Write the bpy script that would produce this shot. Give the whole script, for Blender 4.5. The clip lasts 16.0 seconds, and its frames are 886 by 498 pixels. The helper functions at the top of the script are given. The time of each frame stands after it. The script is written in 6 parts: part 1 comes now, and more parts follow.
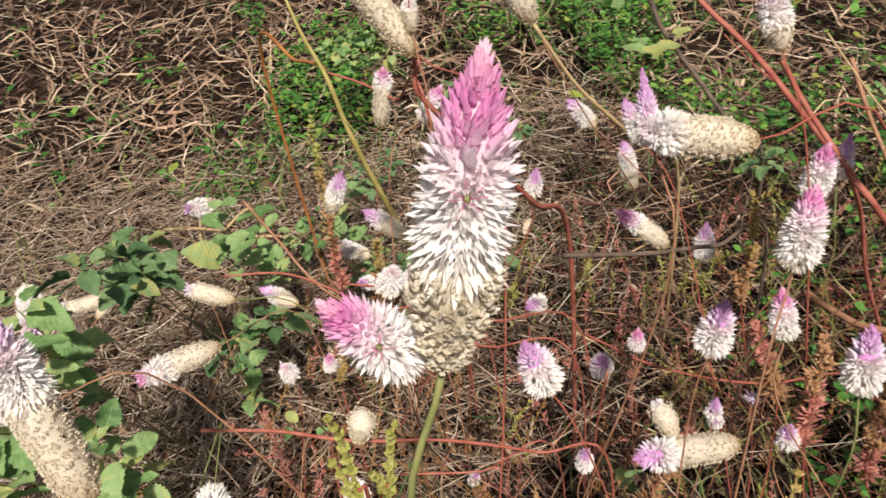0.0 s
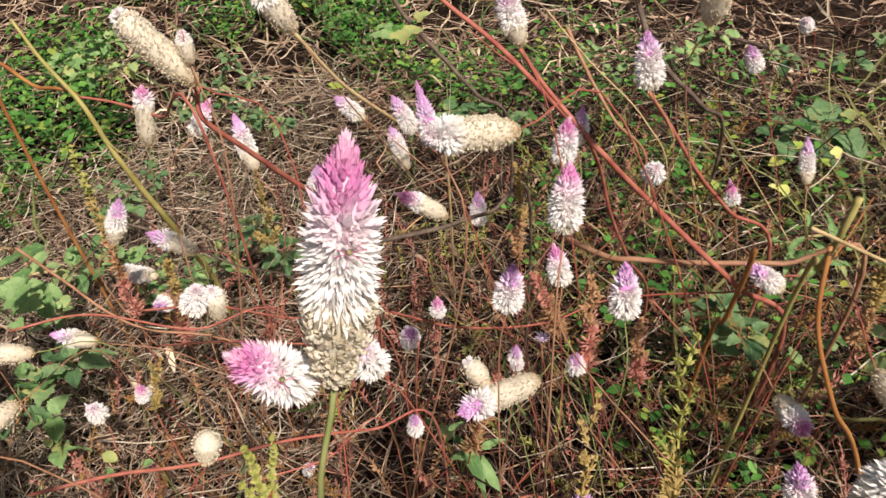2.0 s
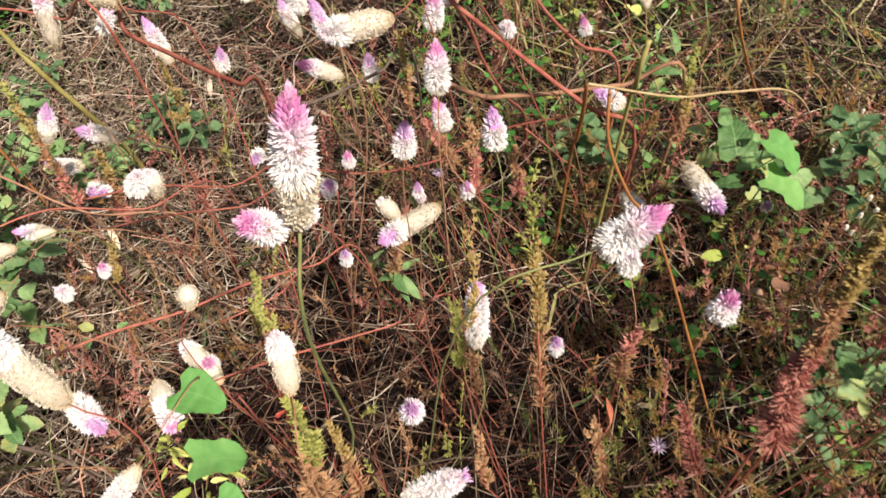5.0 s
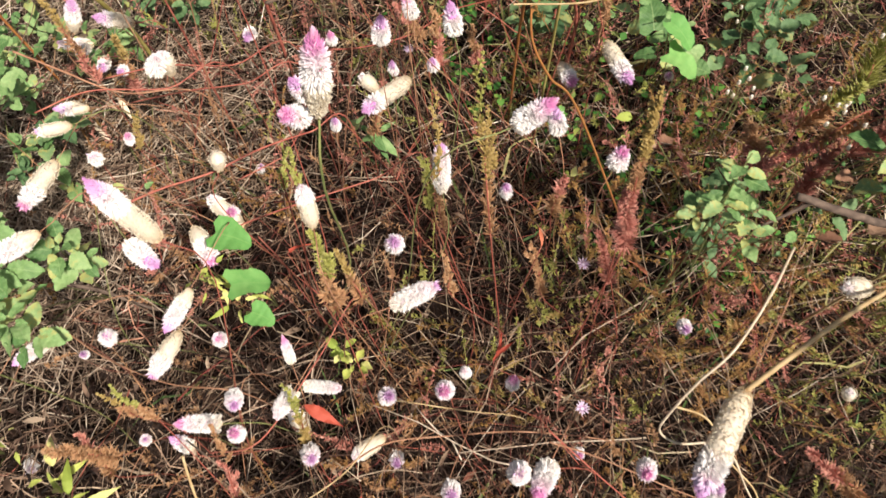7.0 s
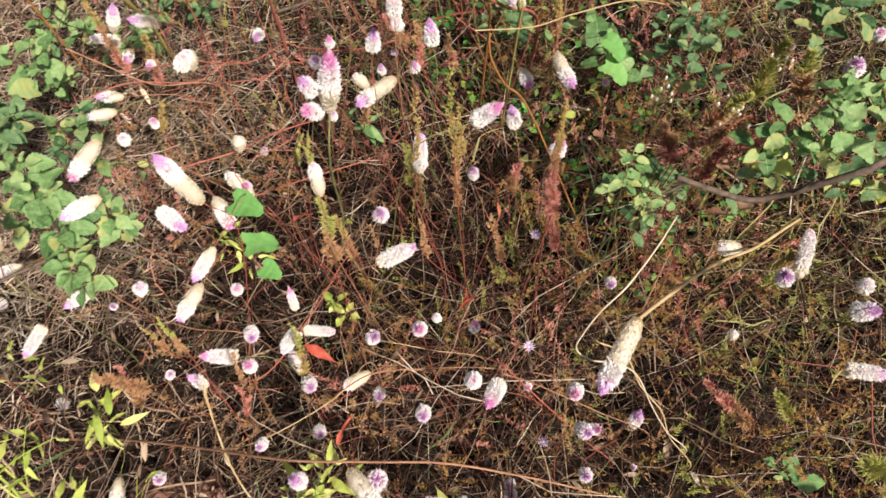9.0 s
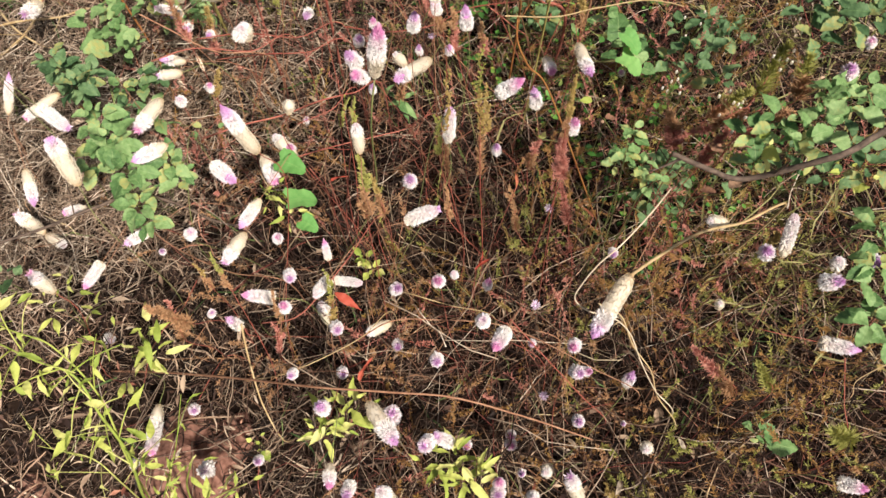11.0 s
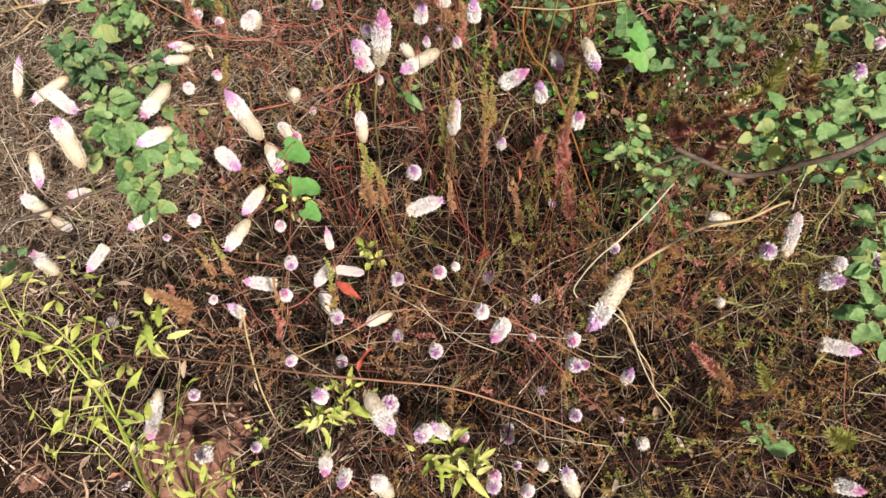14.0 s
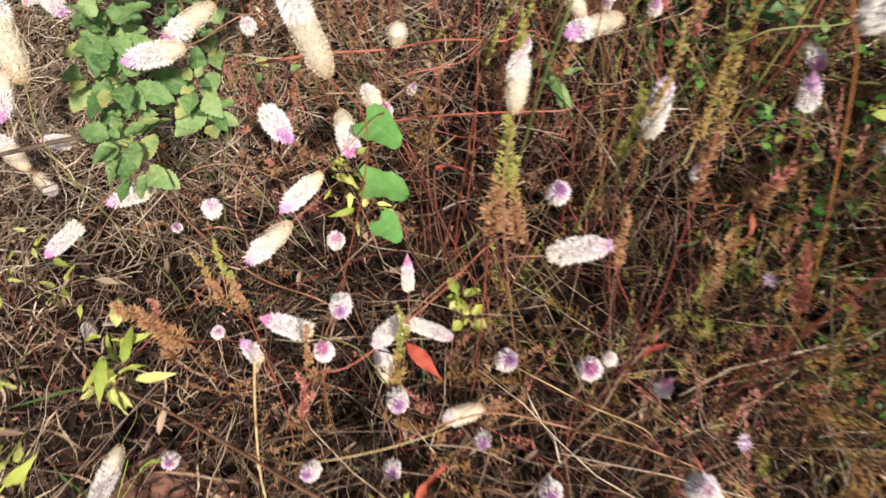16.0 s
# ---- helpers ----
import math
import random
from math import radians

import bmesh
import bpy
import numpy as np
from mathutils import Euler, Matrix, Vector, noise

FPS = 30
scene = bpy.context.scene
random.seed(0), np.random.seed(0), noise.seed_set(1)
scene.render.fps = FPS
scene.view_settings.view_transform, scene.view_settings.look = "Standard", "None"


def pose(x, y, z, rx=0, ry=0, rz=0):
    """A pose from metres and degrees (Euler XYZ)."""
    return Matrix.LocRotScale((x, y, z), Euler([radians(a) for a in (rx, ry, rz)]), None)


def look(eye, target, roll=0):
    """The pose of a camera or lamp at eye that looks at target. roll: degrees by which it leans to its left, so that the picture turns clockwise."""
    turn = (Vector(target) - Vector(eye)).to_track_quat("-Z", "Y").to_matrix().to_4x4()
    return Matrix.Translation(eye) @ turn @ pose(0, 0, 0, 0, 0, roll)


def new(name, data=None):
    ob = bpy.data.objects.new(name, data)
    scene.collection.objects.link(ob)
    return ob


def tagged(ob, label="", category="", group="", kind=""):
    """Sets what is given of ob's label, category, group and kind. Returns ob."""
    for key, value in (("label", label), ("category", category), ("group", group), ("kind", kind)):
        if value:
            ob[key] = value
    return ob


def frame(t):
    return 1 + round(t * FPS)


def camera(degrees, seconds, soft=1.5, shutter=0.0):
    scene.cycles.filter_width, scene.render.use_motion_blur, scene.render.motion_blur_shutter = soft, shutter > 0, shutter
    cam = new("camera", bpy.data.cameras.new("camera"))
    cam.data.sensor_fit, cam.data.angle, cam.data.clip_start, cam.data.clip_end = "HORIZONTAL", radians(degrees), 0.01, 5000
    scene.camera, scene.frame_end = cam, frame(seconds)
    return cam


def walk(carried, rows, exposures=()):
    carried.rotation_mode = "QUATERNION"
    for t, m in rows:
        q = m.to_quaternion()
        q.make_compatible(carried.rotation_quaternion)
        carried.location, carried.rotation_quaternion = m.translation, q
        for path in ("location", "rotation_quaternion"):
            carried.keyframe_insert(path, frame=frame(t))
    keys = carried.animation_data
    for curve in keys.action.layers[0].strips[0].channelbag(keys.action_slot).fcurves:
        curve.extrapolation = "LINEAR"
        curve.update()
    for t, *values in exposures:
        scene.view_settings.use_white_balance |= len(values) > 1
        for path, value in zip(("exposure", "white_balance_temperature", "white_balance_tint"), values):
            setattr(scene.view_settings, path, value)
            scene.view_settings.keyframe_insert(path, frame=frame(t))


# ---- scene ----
cam = camera(60.8, 16.0, shutter=0.4)
PATH = [
    (0, (0.1850, 0.2670, 0.8221), (0.1850, 1.8008, -0.4615), -8.45),
    (0.5, (0.1779, 0.2633, 0.8301), (0.3026, 1.7771, -0.4710), -7.31),
    (1, (0.1587, 0.2591, 0.8507), (0.4302, 1.7299, -0.4771), -6.18),
    (1.5, (0.1608, 0.2584, 0.8568), (0.5664, 1.6610, -0.5100), -6.59),
    (2, (0.1595, 0.2510, 0.8639), (0.7169, 1.5894, -0.5137), -3.67),
    (2.5, (0.1553, 0.2376, 0.8810), (0.7366, 1.5524, -0.5094), -4.59),
    (3, (0.1576, 0.2402, 0.8964), (0.7722, 1.5022, -0.5283), -4.04),
    (3.2, (0.1657, 0.2380, 0.9003), (0.7725, 1.5004, -0.5273), -4.70),
    (5.3, (0.1194, 0.1613, 1.0045), (0.6953, 1.0637, -0.6849), -4.70),
    (5.5, (0.1181, 0.1573, 1.0218), (0.6993, 1.0404, -0.6760), -4.16),
    (6, (0.1090, 0.1323, 1.0655), (0.6413, 0.9307, -0.6892), -4.71),
    (6.5, (0.0953, 0.1107, 1.1141), (0.5502, 0.8310, -0.6954), -6.09),
    (7, (0.0761, 0.0872, 1.1628), (0.4970, 0.7119, -0.6899), -4.55),
    (7.5, (0.0645, 0.0671, 1.2054), (0.5074, 0.6434, -0.6578), -0.16),
    (8, (0.0483, 0.0455, 1.2488), (0.5220, 0.5898, -0.6165), 3.47),
    (8.5, (0.0374, 0.0203, 1.2985), (0.5119, 0.5838, -0.5609), 1.76),
    (9, (0.0198, -0.0010, 1.3471), (0.4647, 0.5693, -0.5176), 0.17),
    (9.2, (0.0091, -0.0090, 1.3590), (0.4386, 0.5737, -0.5054), -0.74),
    (11.3, (-0.0400, -0.0791, 1.4483), (0.3532, 0.5146, -0.4206), 0.13),
    (11.5, (-0.0428, -0.0802, 1.4504), (0.3533, 0.5125, -0.4183), 0.61),
    (12, (-0.0431, -0.0861, 1.4557), (0.3552, 0.5143, -0.4100), 0.81),
    (12.5, (-0.0432, -0.0879, 1.4547), (0.3481, 0.5179, -0.4108), 0.26),
    (13, (-0.0407, -0.0895, 1.4521), (0.3541, 0.5106, -0.4144), 0.92),
    (13.5, (-0.0384, -0.0902, 1.4515), (0.3447, 0.5101, -0.4175), 0.26),
    (14, (-0.0327, -0.0886, 1.4396), (0.3433, 0.5119, -0.4307), -0.14),
    (14.5, (-0.0092, -0.0627, 1.3781), (0.3060, 0.5050, -0.5135), 1.00),
    (15, (0.0237, -0.0289, 1.2916), (0.3379, 0.5283, -0.6033), 6.07),
    (15.5, (0.0155, 0.0376, 1.1697), (0.2716, 0.6752, -0.7085), 0.06),
    (16, (-0.0133, 0.1206, 1.0011), (0.2606, 0.8641, -0.8353), -0.95),
]
walk(cam, [(t, look(eye, target, roll)) for t, eye, target, roll in PATH],
     [(0, 0.08), (1.5, 0.15), (3, 0.3), (5, 0.4), (6.5, 0.46), (8, 0.46), (9, 0.4), (12, 0.34), (14, 0.3), (16, 0.3)])

# ---- light: a bright hazy sky with a soft, slightly warm sun ----
SUN_HEIGHT, SUN_SIDE = 56, 172
world = bpy.data.worlds.new("sky")
scene.world = world
world.use_nodes = True
sky_tree = world.node_tree
sky = sky_tree.nodes.new("ShaderNodeTexSky")
sky.sky_type, sky.sun_disc = "NISHITA", False
sky.sun_elevation, sky.sun_rotation = radians(SUN_HEIGHT), radians(SUN_SIDE)
sky.dust_density, sky.ozone_density = 4.0, 0.6
sky_tree.links.new(sky.outputs[0], sky_tree.nodes["Background"].inputs[0])
sky_tree.nodes["Background"].inputs[1].default_value = 0.05
sun = new("sun", bpy.data.lights.new("sun", "SUN"))
sun.data.energy, sun.data.angle, sun.data.color = 5.6, radians(3), (1.0, 0.905, 0.82)
sun_way = Vector((math.sin(radians(SUN_SIDE)) * math.cos(radians(SUN_HEIGHT)), math.cos(radians(SUN_SIDE)) * math.cos(radians(SUN_HEIGHT)), math.sin(radians(SUN_HEIGHT))))
sun.matrix_world = look(sun_way * 5, (0, 0, 0))


# ---- materials ----
def material(name, ramp, scale=40.0, rough=0.7, bump=0.0, by="noise", through_light=0.0, detail=4.0, gloss=0.3, spread=0.0):
    """A node material: a colour ramp driven by noise, by the object's or the island's random number, or by the mesh's own map."""
    m = bpy.data.materials.new(name)
    m.use_nodes = True
    t = m.node_tree
    n, link = t.nodes, t.links.new
    p = n["Principled BSDF"]
    p.inputs["Roughness"].default_value = rough
    p.inputs["Specular IOR Level"].default_value = gloss
    co = n.new("ShaderNodeTexCoord")
    nz = n.new("ShaderNodeTexNoise")
    nz.inputs["Scale"].default_value, nz.inputs["Detail"].default_value = scale, detail
    link(co.outputs["Object"], nz.inputs["Vector"])
    cr = n.new("ShaderNodeValToRGB")
    el = cr.color_ramp.elements
    while len(el) < len(ramp):
        el.new(0.5)
    for e, (at, col) in zip(el, ramp):
        e.position, e.color = at, (*col, 1)
    if by == "noise":
        source = nz.outputs["Fac"]
    elif by == "object":
        source = n.new("ShaderNodeObjectInfo").outputs["Random"]
    elif by == "island":
        source = n.new("ShaderNodeNewGeometry").outputs["Random Per Island"]
    else:
        uv = n.new("ShaderNodeSeparateXYZ")
        link(co.outputs["UV"], uv.inputs[0])
        source = uv.outputs["X" if by == "u" else "Y"]
    add = n.new("ShaderNodeMath")
    add.operation = "MULTIPLY_ADD"
    add.inputs[1].default_value = spread
    link(nz.outputs["Fac"], add.inputs[0])
    if spread:
        shift = n.new("ShaderNodeMath")
        shift.operation = "SUBTRACT"
        shift.inputs[1].default_value = spread / 2
        link(source, shift.inputs[0])
        link(shift.outputs[0], add.inputs[2])
        source = add.outputs[0]
    link(source, cr.inputs[0])
    link(cr.outputs[0], p.inputs["Base Color"])
    if bump:
        bp = n.new("ShaderNodeBump")
        bp.inputs["Strength"].default_value, bp.inputs["Distance"].default_value = bump, 0.004
        link(nz.outputs["Fac"], bp.inputs["Height"])
        link(bp.outputs[0], p.inputs["Normal"])
    if through_light:
        tr = n.new("ShaderNodeBsdfTranslucent")
        mix = n.new("ShaderNodeMixShader")
        mix.inputs[0].default_value = through_light
        link(cr.outputs[0], tr.inputs[0])
        link(p.outputs[0], mix.inputs[1])
        link(tr.outputs[0], mix.inputs[2])
        link(mix.outputs[0], n["Material Output"].inputs["Surface"])
    return m


# soil well below its own brown: shade of the gaps put into its colour
M_SHADEDSOIL = material("soil", [(0.3, (0.008, 0.005, 0.0035)), (0.55, (0.02, 0.012, 0.008)), (0.8, (0.09, 0.056, 0.04))], 22, 0.95, 1.0, detail=9, gloss=0.1)
M_CLOD = material("clod", [(0.3, (0.11, 0.052, 0.037)), (0.55, (0.23, 0.118, 0.085)), (0.8, (0.34, 0.2, 0.15))], 60, 0.95, 1.0, detail=8, gloss=0.1)
M_STRAW = material("straw", [(0.0, (0.09, 0.06, 0.042)), (0.3, (0.22, 0.145, 0.1)), (0.6, (0.4, 0.29, 0.2)), (0.85, (0.56, 0.44, 0.32)), (1.0, (0.72, 0.62, 0.48))], 60, 0.75, by="island", spread=0.3)
M_PALESTRAW = material("bleached_straw", [(0.0, (0.1, 0.072, 0.053)), (0.3, (0.24, 0.172, 0.122)), (0.6, (0.4, 0.31, 0.225)), (0.85, (0.56, 0.46, 0.35)), (1.0, (0.76, 0.68, 0.56))], 60, 0.7, by="island", spread=0.3)
# brown dry stems; the near-black low tones also paint in shade between them
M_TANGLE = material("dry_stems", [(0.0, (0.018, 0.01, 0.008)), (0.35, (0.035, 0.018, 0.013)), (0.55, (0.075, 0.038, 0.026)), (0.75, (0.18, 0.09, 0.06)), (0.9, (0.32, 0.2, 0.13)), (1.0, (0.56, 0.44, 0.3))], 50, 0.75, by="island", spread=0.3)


def patches(m, scale, tints):
    """Tints a material by broad soft patches: reddish here, straw or olive there."""
    n, link = m.node_tree.nodes, m.node_tree.links.new
    co = [k for k in n if k.type == "TEX_COORD"][0]
    cr = [k for k in n if k.type == "VALTORGB"][0]
    nz = n.new("ShaderNodeTexNoise")
    nz.inputs["Scale"].default_value, nz.inputs["Detail"].default_value = scale, 2.0
    link(co.outputs["Object"], nz.inputs["Vector"])
    tint = n.new("ShaderNodeValToRGB")
    el = tint.color_ramp.elements
    while len(el) < len(tints):
        el.new(0.5)
    for e, (at, col) in zip(el, tints):
        e.position, e.color = at, (*col, 1)
    link(nz.outputs["Fac"], tint.inputs[0])
    mix = n.new("ShaderNodeMix")
    mix.data_type, mix.blend_type = "RGBA", "MULTIPLY"
    mix.inputs[0].default_value = 1.0
    link(cr.outputs[0], mix.inputs[6])
    link(tint.outputs[0], mix.inputs[7])
    for k in n:
        if k.type in ("BSDF_PRINCIPLED", "BSDF_TRANSLUCENT"):
            link(mix.outputs[2], k.inputs[0])


def along(m, tints):
    """Tints a material along the length of a spike's zone, by the mesh's own map."""
    n, link = m.node_tree.nodes, m.node_tree.links.new
    co = [k for k in n if k.type == "TEX_COORD"][0]
    cr = [k for k in n if k.type == "VALTORGB"][0]
    sep = n.new("ShaderNodeSeparateXYZ")
    link(co.outputs["UV"], sep.inputs[0])
    tint = n.new("ShaderNodeValToRGB")
    el = tint.color_ramp.elements
    while len(el) < len(tints):
        el.new(0.5)
    for e, (at, col) in zip(el, tints):
        e.position, e.color = at, (*col, 1)
    link(sep.outputs["Y"], tint.inputs[0])
    mix = n.new("ShaderNodeMix")
    mix.data_type, mix.blend_type = "RGBA", "MULTIPLY"
    mix.inputs[0].default_value = 1.0
    link(cr.outputs[0], mix.inputs[6])
    link(tint.outputs[0], mix.inputs[7])
    for k in n:
        if k.type in ("BSDF_PRINCIPLED", "BSDF_TRANSLUCENT"):
            link(mix.outputs[2], k.inputs[0])


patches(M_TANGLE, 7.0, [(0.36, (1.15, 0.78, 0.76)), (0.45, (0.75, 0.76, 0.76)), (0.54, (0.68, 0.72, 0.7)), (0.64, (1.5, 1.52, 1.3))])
patches(M_PALESTRAW, 6.0, [(0.36, (1.0, 0.92, 0.88)), (0.5, (0.84, 0.83, 0.81)), (0.64, (1.06, 1.05, 1.03))])
patches(M_STRAW, 6.0, [(0.36, (0.88, 0.79, 0.75)), (0.5, (0.7, 0.68, 0.66)), (0.64, (0.98, 0.95, 0.9))])
# low plant fibre, near-black so that its colour carries the shade under stems
M_SHADEDFIBRE = material("shaded_fibre", [(0.0, (0.008, 0.005, 0.004)), (0.6, (0.028, 0.016, 0.011)), (1.0, (0.09, 0.05, 0.035))], 60, 0.9, by="island", spread=0.3)
M_REDSTEM = material("red_stems", [(0.0, (0.11, 0.025, 0.02)), (0.4, (0.24, 0.06, 0.045)), (0.7, (0.34, 0.1, 0.065)), (1.0, (0.44, 0.2, 0.14))], 50, 0.6, by="island", spread=0.4)
M_NEEDLE = material("needle_weed", [(0.0, (0.2, 0.085, 0.045)), (0.35, (0.3, 0.15, 0.065)), (0.6, (0.34, 0.2, 0.06)), (0.8, (0.24, 0.22, 0.05)), (1.0, (0.42, 0.2, 0.12))], 25, 0.8, by="noise", through_light=0.2, spread=0.0)
M_GRASS = material("green_grass", [(0.0, (0.05, 0.09, 0.03)), (0.5, (0.12, 0.2, 0.06)), (1.0, (0.26, 0.3, 0.1))], 30, 0.6, by="island", through_light=0.25, spread=0.3)
M_OLIVEGRASS = material("olive_grass", [(0.0, (0.06, 0.06, 0.02)), (0.5, (0.16, 0.15, 0.045)), (1.0, (0.42, 0.39, 0.17))], 30, 0.65, by="island", through_light=0.25, spread=0.3)
M_CARPET = material("ground_leaves", [(0.0, (0.035, 0.1, 0.02)), (0.5, (0.07, 0.2, 0.035)), (0.85, (0.15, 0.33, 0.06)), (1.0, (0.3, 0.32, 0.06))], 30, 0.55, by="island", through_light=0.25, spread=0.3)
M_PINK = material("pink_bracts", [(0.0, (0.92, 0.82, 0.86)), (0.22, (0.86, 0.5, 0.72)), (0.5, (0.78, 0.3, 0.6)), (0.8, (0.86, 0.46, 0.66)), (1.0, (0.92, 0.7, 0.8))], 300, 0.5, by="v", through_light=0.3, spread=0.3)
M_PURPLE = material("purple_bracts", [(0.0, (0.86, 0.76, 0.86)), (0.4, (0.74, 0.48, 0.74)), (1.0, (0.6, 0.28, 0.57))], 300, 0.5, by="v", through_light=0.2, spread=0.25)
M_WHITE = material("white_tepals", [(0.0, (0.66, 0.68, 0.46)), (0.12, (0.84, 0.82, 0.74)), (0.3, (0.9, 0.885, 0.86)), (1.0, (0.93, 0.915, 0.9))], 200, 0.45, by="u", through_light=0.34, spread=0.08)
M_SPENT = material("spent_florets", [(0.0, (0.6, 0.5, 0.35)), (0.35, (0.74, 0.66, 0.52)), (0.8, (0.8, 0.74, 0.62)), (1.0, (0.84, 0.8, 0.71))], 200, 0.7, by="u", through_light=0.25, spread=0.5)
M_SPENTGREY = material("spent_grey_florets", [(0.0, (0.48, 0.4, 0.27)), (0.4, (0.7, 0.63, 0.49)), (0.8, (0.82, 0.76, 0.63)), (1.0, (0.87, 0.82, 0.71))], 200, 0.65, by="u", through_light=0.3, spread=0.5)
along(M_WHITE, [(0.0, (1.0, 0.95, 0.85)), (0.3, (1.0, 0.99, 0.98)), (0.75, (1.0, 0.99, 1.0)), (1.0, (1.0, 0.88, 0.95))])
along(M_SPENT, [(0.0, (0.88, 0.72, 0.5)), (0.1, (0.97, 0.91, 0.8)), (0.35, (1.0, 0.98, 0.94)), (1.0, (1.0, 1.0, 1.0))])
M_SEED = material("black_seed", [(0.3, (0.012, 0.01, 0.009)), (0.7, (0.03, 0.024, 0.02))], 300, 0.3)
M_STAMEN = material("stamen", [(0.3, (0.5, 0.05, 0.2)), (0.7, (0.66, 0.16, 0.34))], 300, 0.5)
M_GREENSTEM = material("green_stem", [(0.3, (0.13, 0.17, 0.05)), (0.7, (0.26, 0.26, 0.1))], 60, 0.55, 0.2)
M_TANSTEM = material("tan_stem", [(0.3, (0.36, 0.24, 0.11)), (0.7, (0.52, 0.4, 0.22))], 60, 0.65, 0.3)
M_PALESTEM = material("pale_stem", [(0.3, (0.5, 0.4, 0.27)), (0.7, (0.68, 0.58, 0.43))], 60, 0.65, 0.3)
M_BROWNSTEM = material("brown_stem", [(0.3, (0.24, 0.11, 0.06)), (0.7, (0.4, 0.22, 0.13))], 60, 0.65, 0.3)
M_CORAL = material("coral_stem", [(0.3, (0.26, 0.062, 0.045)), (0.7, (0.42, 0.155, 0.105))], 60, 0.65, 0.2)
M_OLIVE = material("olive_stem", [(0.3, (0.26, 0.22, 0.06)), (0.7, (0.42, 0.36, 0.13))], 40, 0.55, 0.2)
M_ORANGE = material("orange_stem", [(0.3, (0.26, 0.09, 0.03)), (0.7, (0.4, 0.19, 0.06))], 40, 0.5, 0.2)
M_DARKWOOD = material("dark_wood", [(0.3, (0.06, 0.042, 0.032)), (0.7, (0.16, 0.115, 0.085))], 90, 0.85, 0.6)
M_YELLOWLEAF = material("yellow_green_leaf", [(0.0, (0.3, 0.4, 0.07)), (0.5, (0.55, 0.6, 0.14)), (1.0, (0.74, 0.72, 0.28))], 60, 0.5, 0.3, by="object", through_light=0.3, spread=0.4)
M_REDLEAF = material("red_leaf", [(0.0, (0.34, 0.05, 0.03)), (0.6, (0.5, 0.1, 0.06)), (1.0, (0.5, 0.2, 0.1))], 60, 0.5, 0.3, by="object", through_light=0.25, spread=0.5)
M_DEADLEAF = material("dead_leaf", [(0.0, (0.15, 0.07, 0.04)), (0.6, (0.28, 0.15, 0.09)), (1.0, (0.36, 0.24, 0.15))], 60, 0.75, 0.4, by="object", spread=0.5)


def leaf_material(name, ramp, rib, relief=0.12):
    """A leaf: colour by the leaf's own random number and blotches, paler veins, ribbed relief."""
    m = material(name, ramp, 4.0, 0.58, 0.0, "object", 0.32, 6.0, 0.3, 1.1)
    t = m.node_tree
    n, link = t.nodes, t.links.new
    ramp_node = [k for k in n if k.type == "VALTORGB"][0]
    co = [k for k in n if k.type == "TEX_COORD"][0]
    p = n["Principled BSDF"]
    sep = n.new("ShaderNodeSeparateXYZ")
    link(co.outputs["UV"], sep.inputs[0])

    def calc(op, a, b=None):
        k = n.new("ShaderNodeMath")
        k.operation = op
        for slot, v in ((0, a), (1, b)):
            if v is None:
                continue
            if isinstance(v, float):
                k.inputs[slot].default_value = v
            else:
                link(v, k.inputs[slot])
        return k.outputs[0]

    off = calc("ABSOLUTE", calc("SUBTRACT", sep.outputs["Y"], 0.5))
    mid = calc("LESS_THAN", off, 0.025)
    wave = calc("SINE", calc("MULTIPLY", calc("SUBTRACT", sep.outputs["X"], calc("MULTIPLY", off, 0.7)), 48.0))
    vein = calc("GREATER_THAN", wave, 0.9)
    both = calc("MULTIPLY", calc("MAXIMUM", mid, calc("MULTIPLY", vein, 0.25)), 0.4)
    mix = n.new("ShaderNodeMix")
    mix.data_type = "RGBA"
    link(both, mix.inputs[0])
    link(ramp_node.outputs[0], mix.inputs[6])
    mix.inputs[7].default_value = (*rib, 1)
    link(mix.outputs[2], p.inputs["Base Color"])
    link(mix.outputs[2], [k for k in n if k.type == "BSDF_TRANSLUCENT"][0].inputs[0])
    bp = n.new("ShaderNodeBump")
    bp.inputs["Strength"].default_value, bp.inputs["Distance"].default_value = relief, 0.02
    link(wave, bp.inputs["Height"])
    link(bp.outputs[0], p.inputs["Normal"])
    return m


M_LEAF = leaf_material("green_leaf", [(0.0, (0.06, 0.125, 0.05)), (0.45, (0.125, 0.225, 0.095)), (0.85, (0.21, 0.32, 0.14)), (1.0, (0.33, 0.34, 0.12))], (0.2, 0.34, 0.12))
M_PALELEAF = leaf_material("pale_green_leaf", [(0.0, (0.09, 0.19, 0.06)), (0.4, (0.2, 0.34, 0.12)), (0.8, (0.32, 0.46, 0.19)), (1.0, (0.43, 0.44, 0.15))], (0.34, 0.46, 0.2))
M_HEART = leaf_material("heart_leaf", [(0.0, (0.1, 0.28, 0.06)), (0.5, (0.16, 0.38, 0.1)), (1.0, (0.25, 0.47, 0.14))], (0.24, 0.44, 0.14), 0.02)
M_GOLD = material("golden_seed_spike", [(0.2, (0.26, 0.18, 0.05)), (0.5, (0.42, 0.3, 0.1)), (0.8, (0.52, 0.42, 0.2))], 220, 0.75, through_light=0.2)
M_GREENGOLD = material("green_seed_spike", [(0.2, (0.22, 0.24, 0.05)), (0.5, (0.36, 0.36, 0.09)), (0.8, (0.5, 0.46, 0.2))], 220, 0.75, through_light=0.2)
M_RUST = material("rust_seed_spike", [(0.2, (0.27, 0.135, 0.07)), (0.5, (0.44, 0.245, 0.12)), (0.8, (0.56, 0.39, 0.23))], 220, 0.75, through_light=0.2)
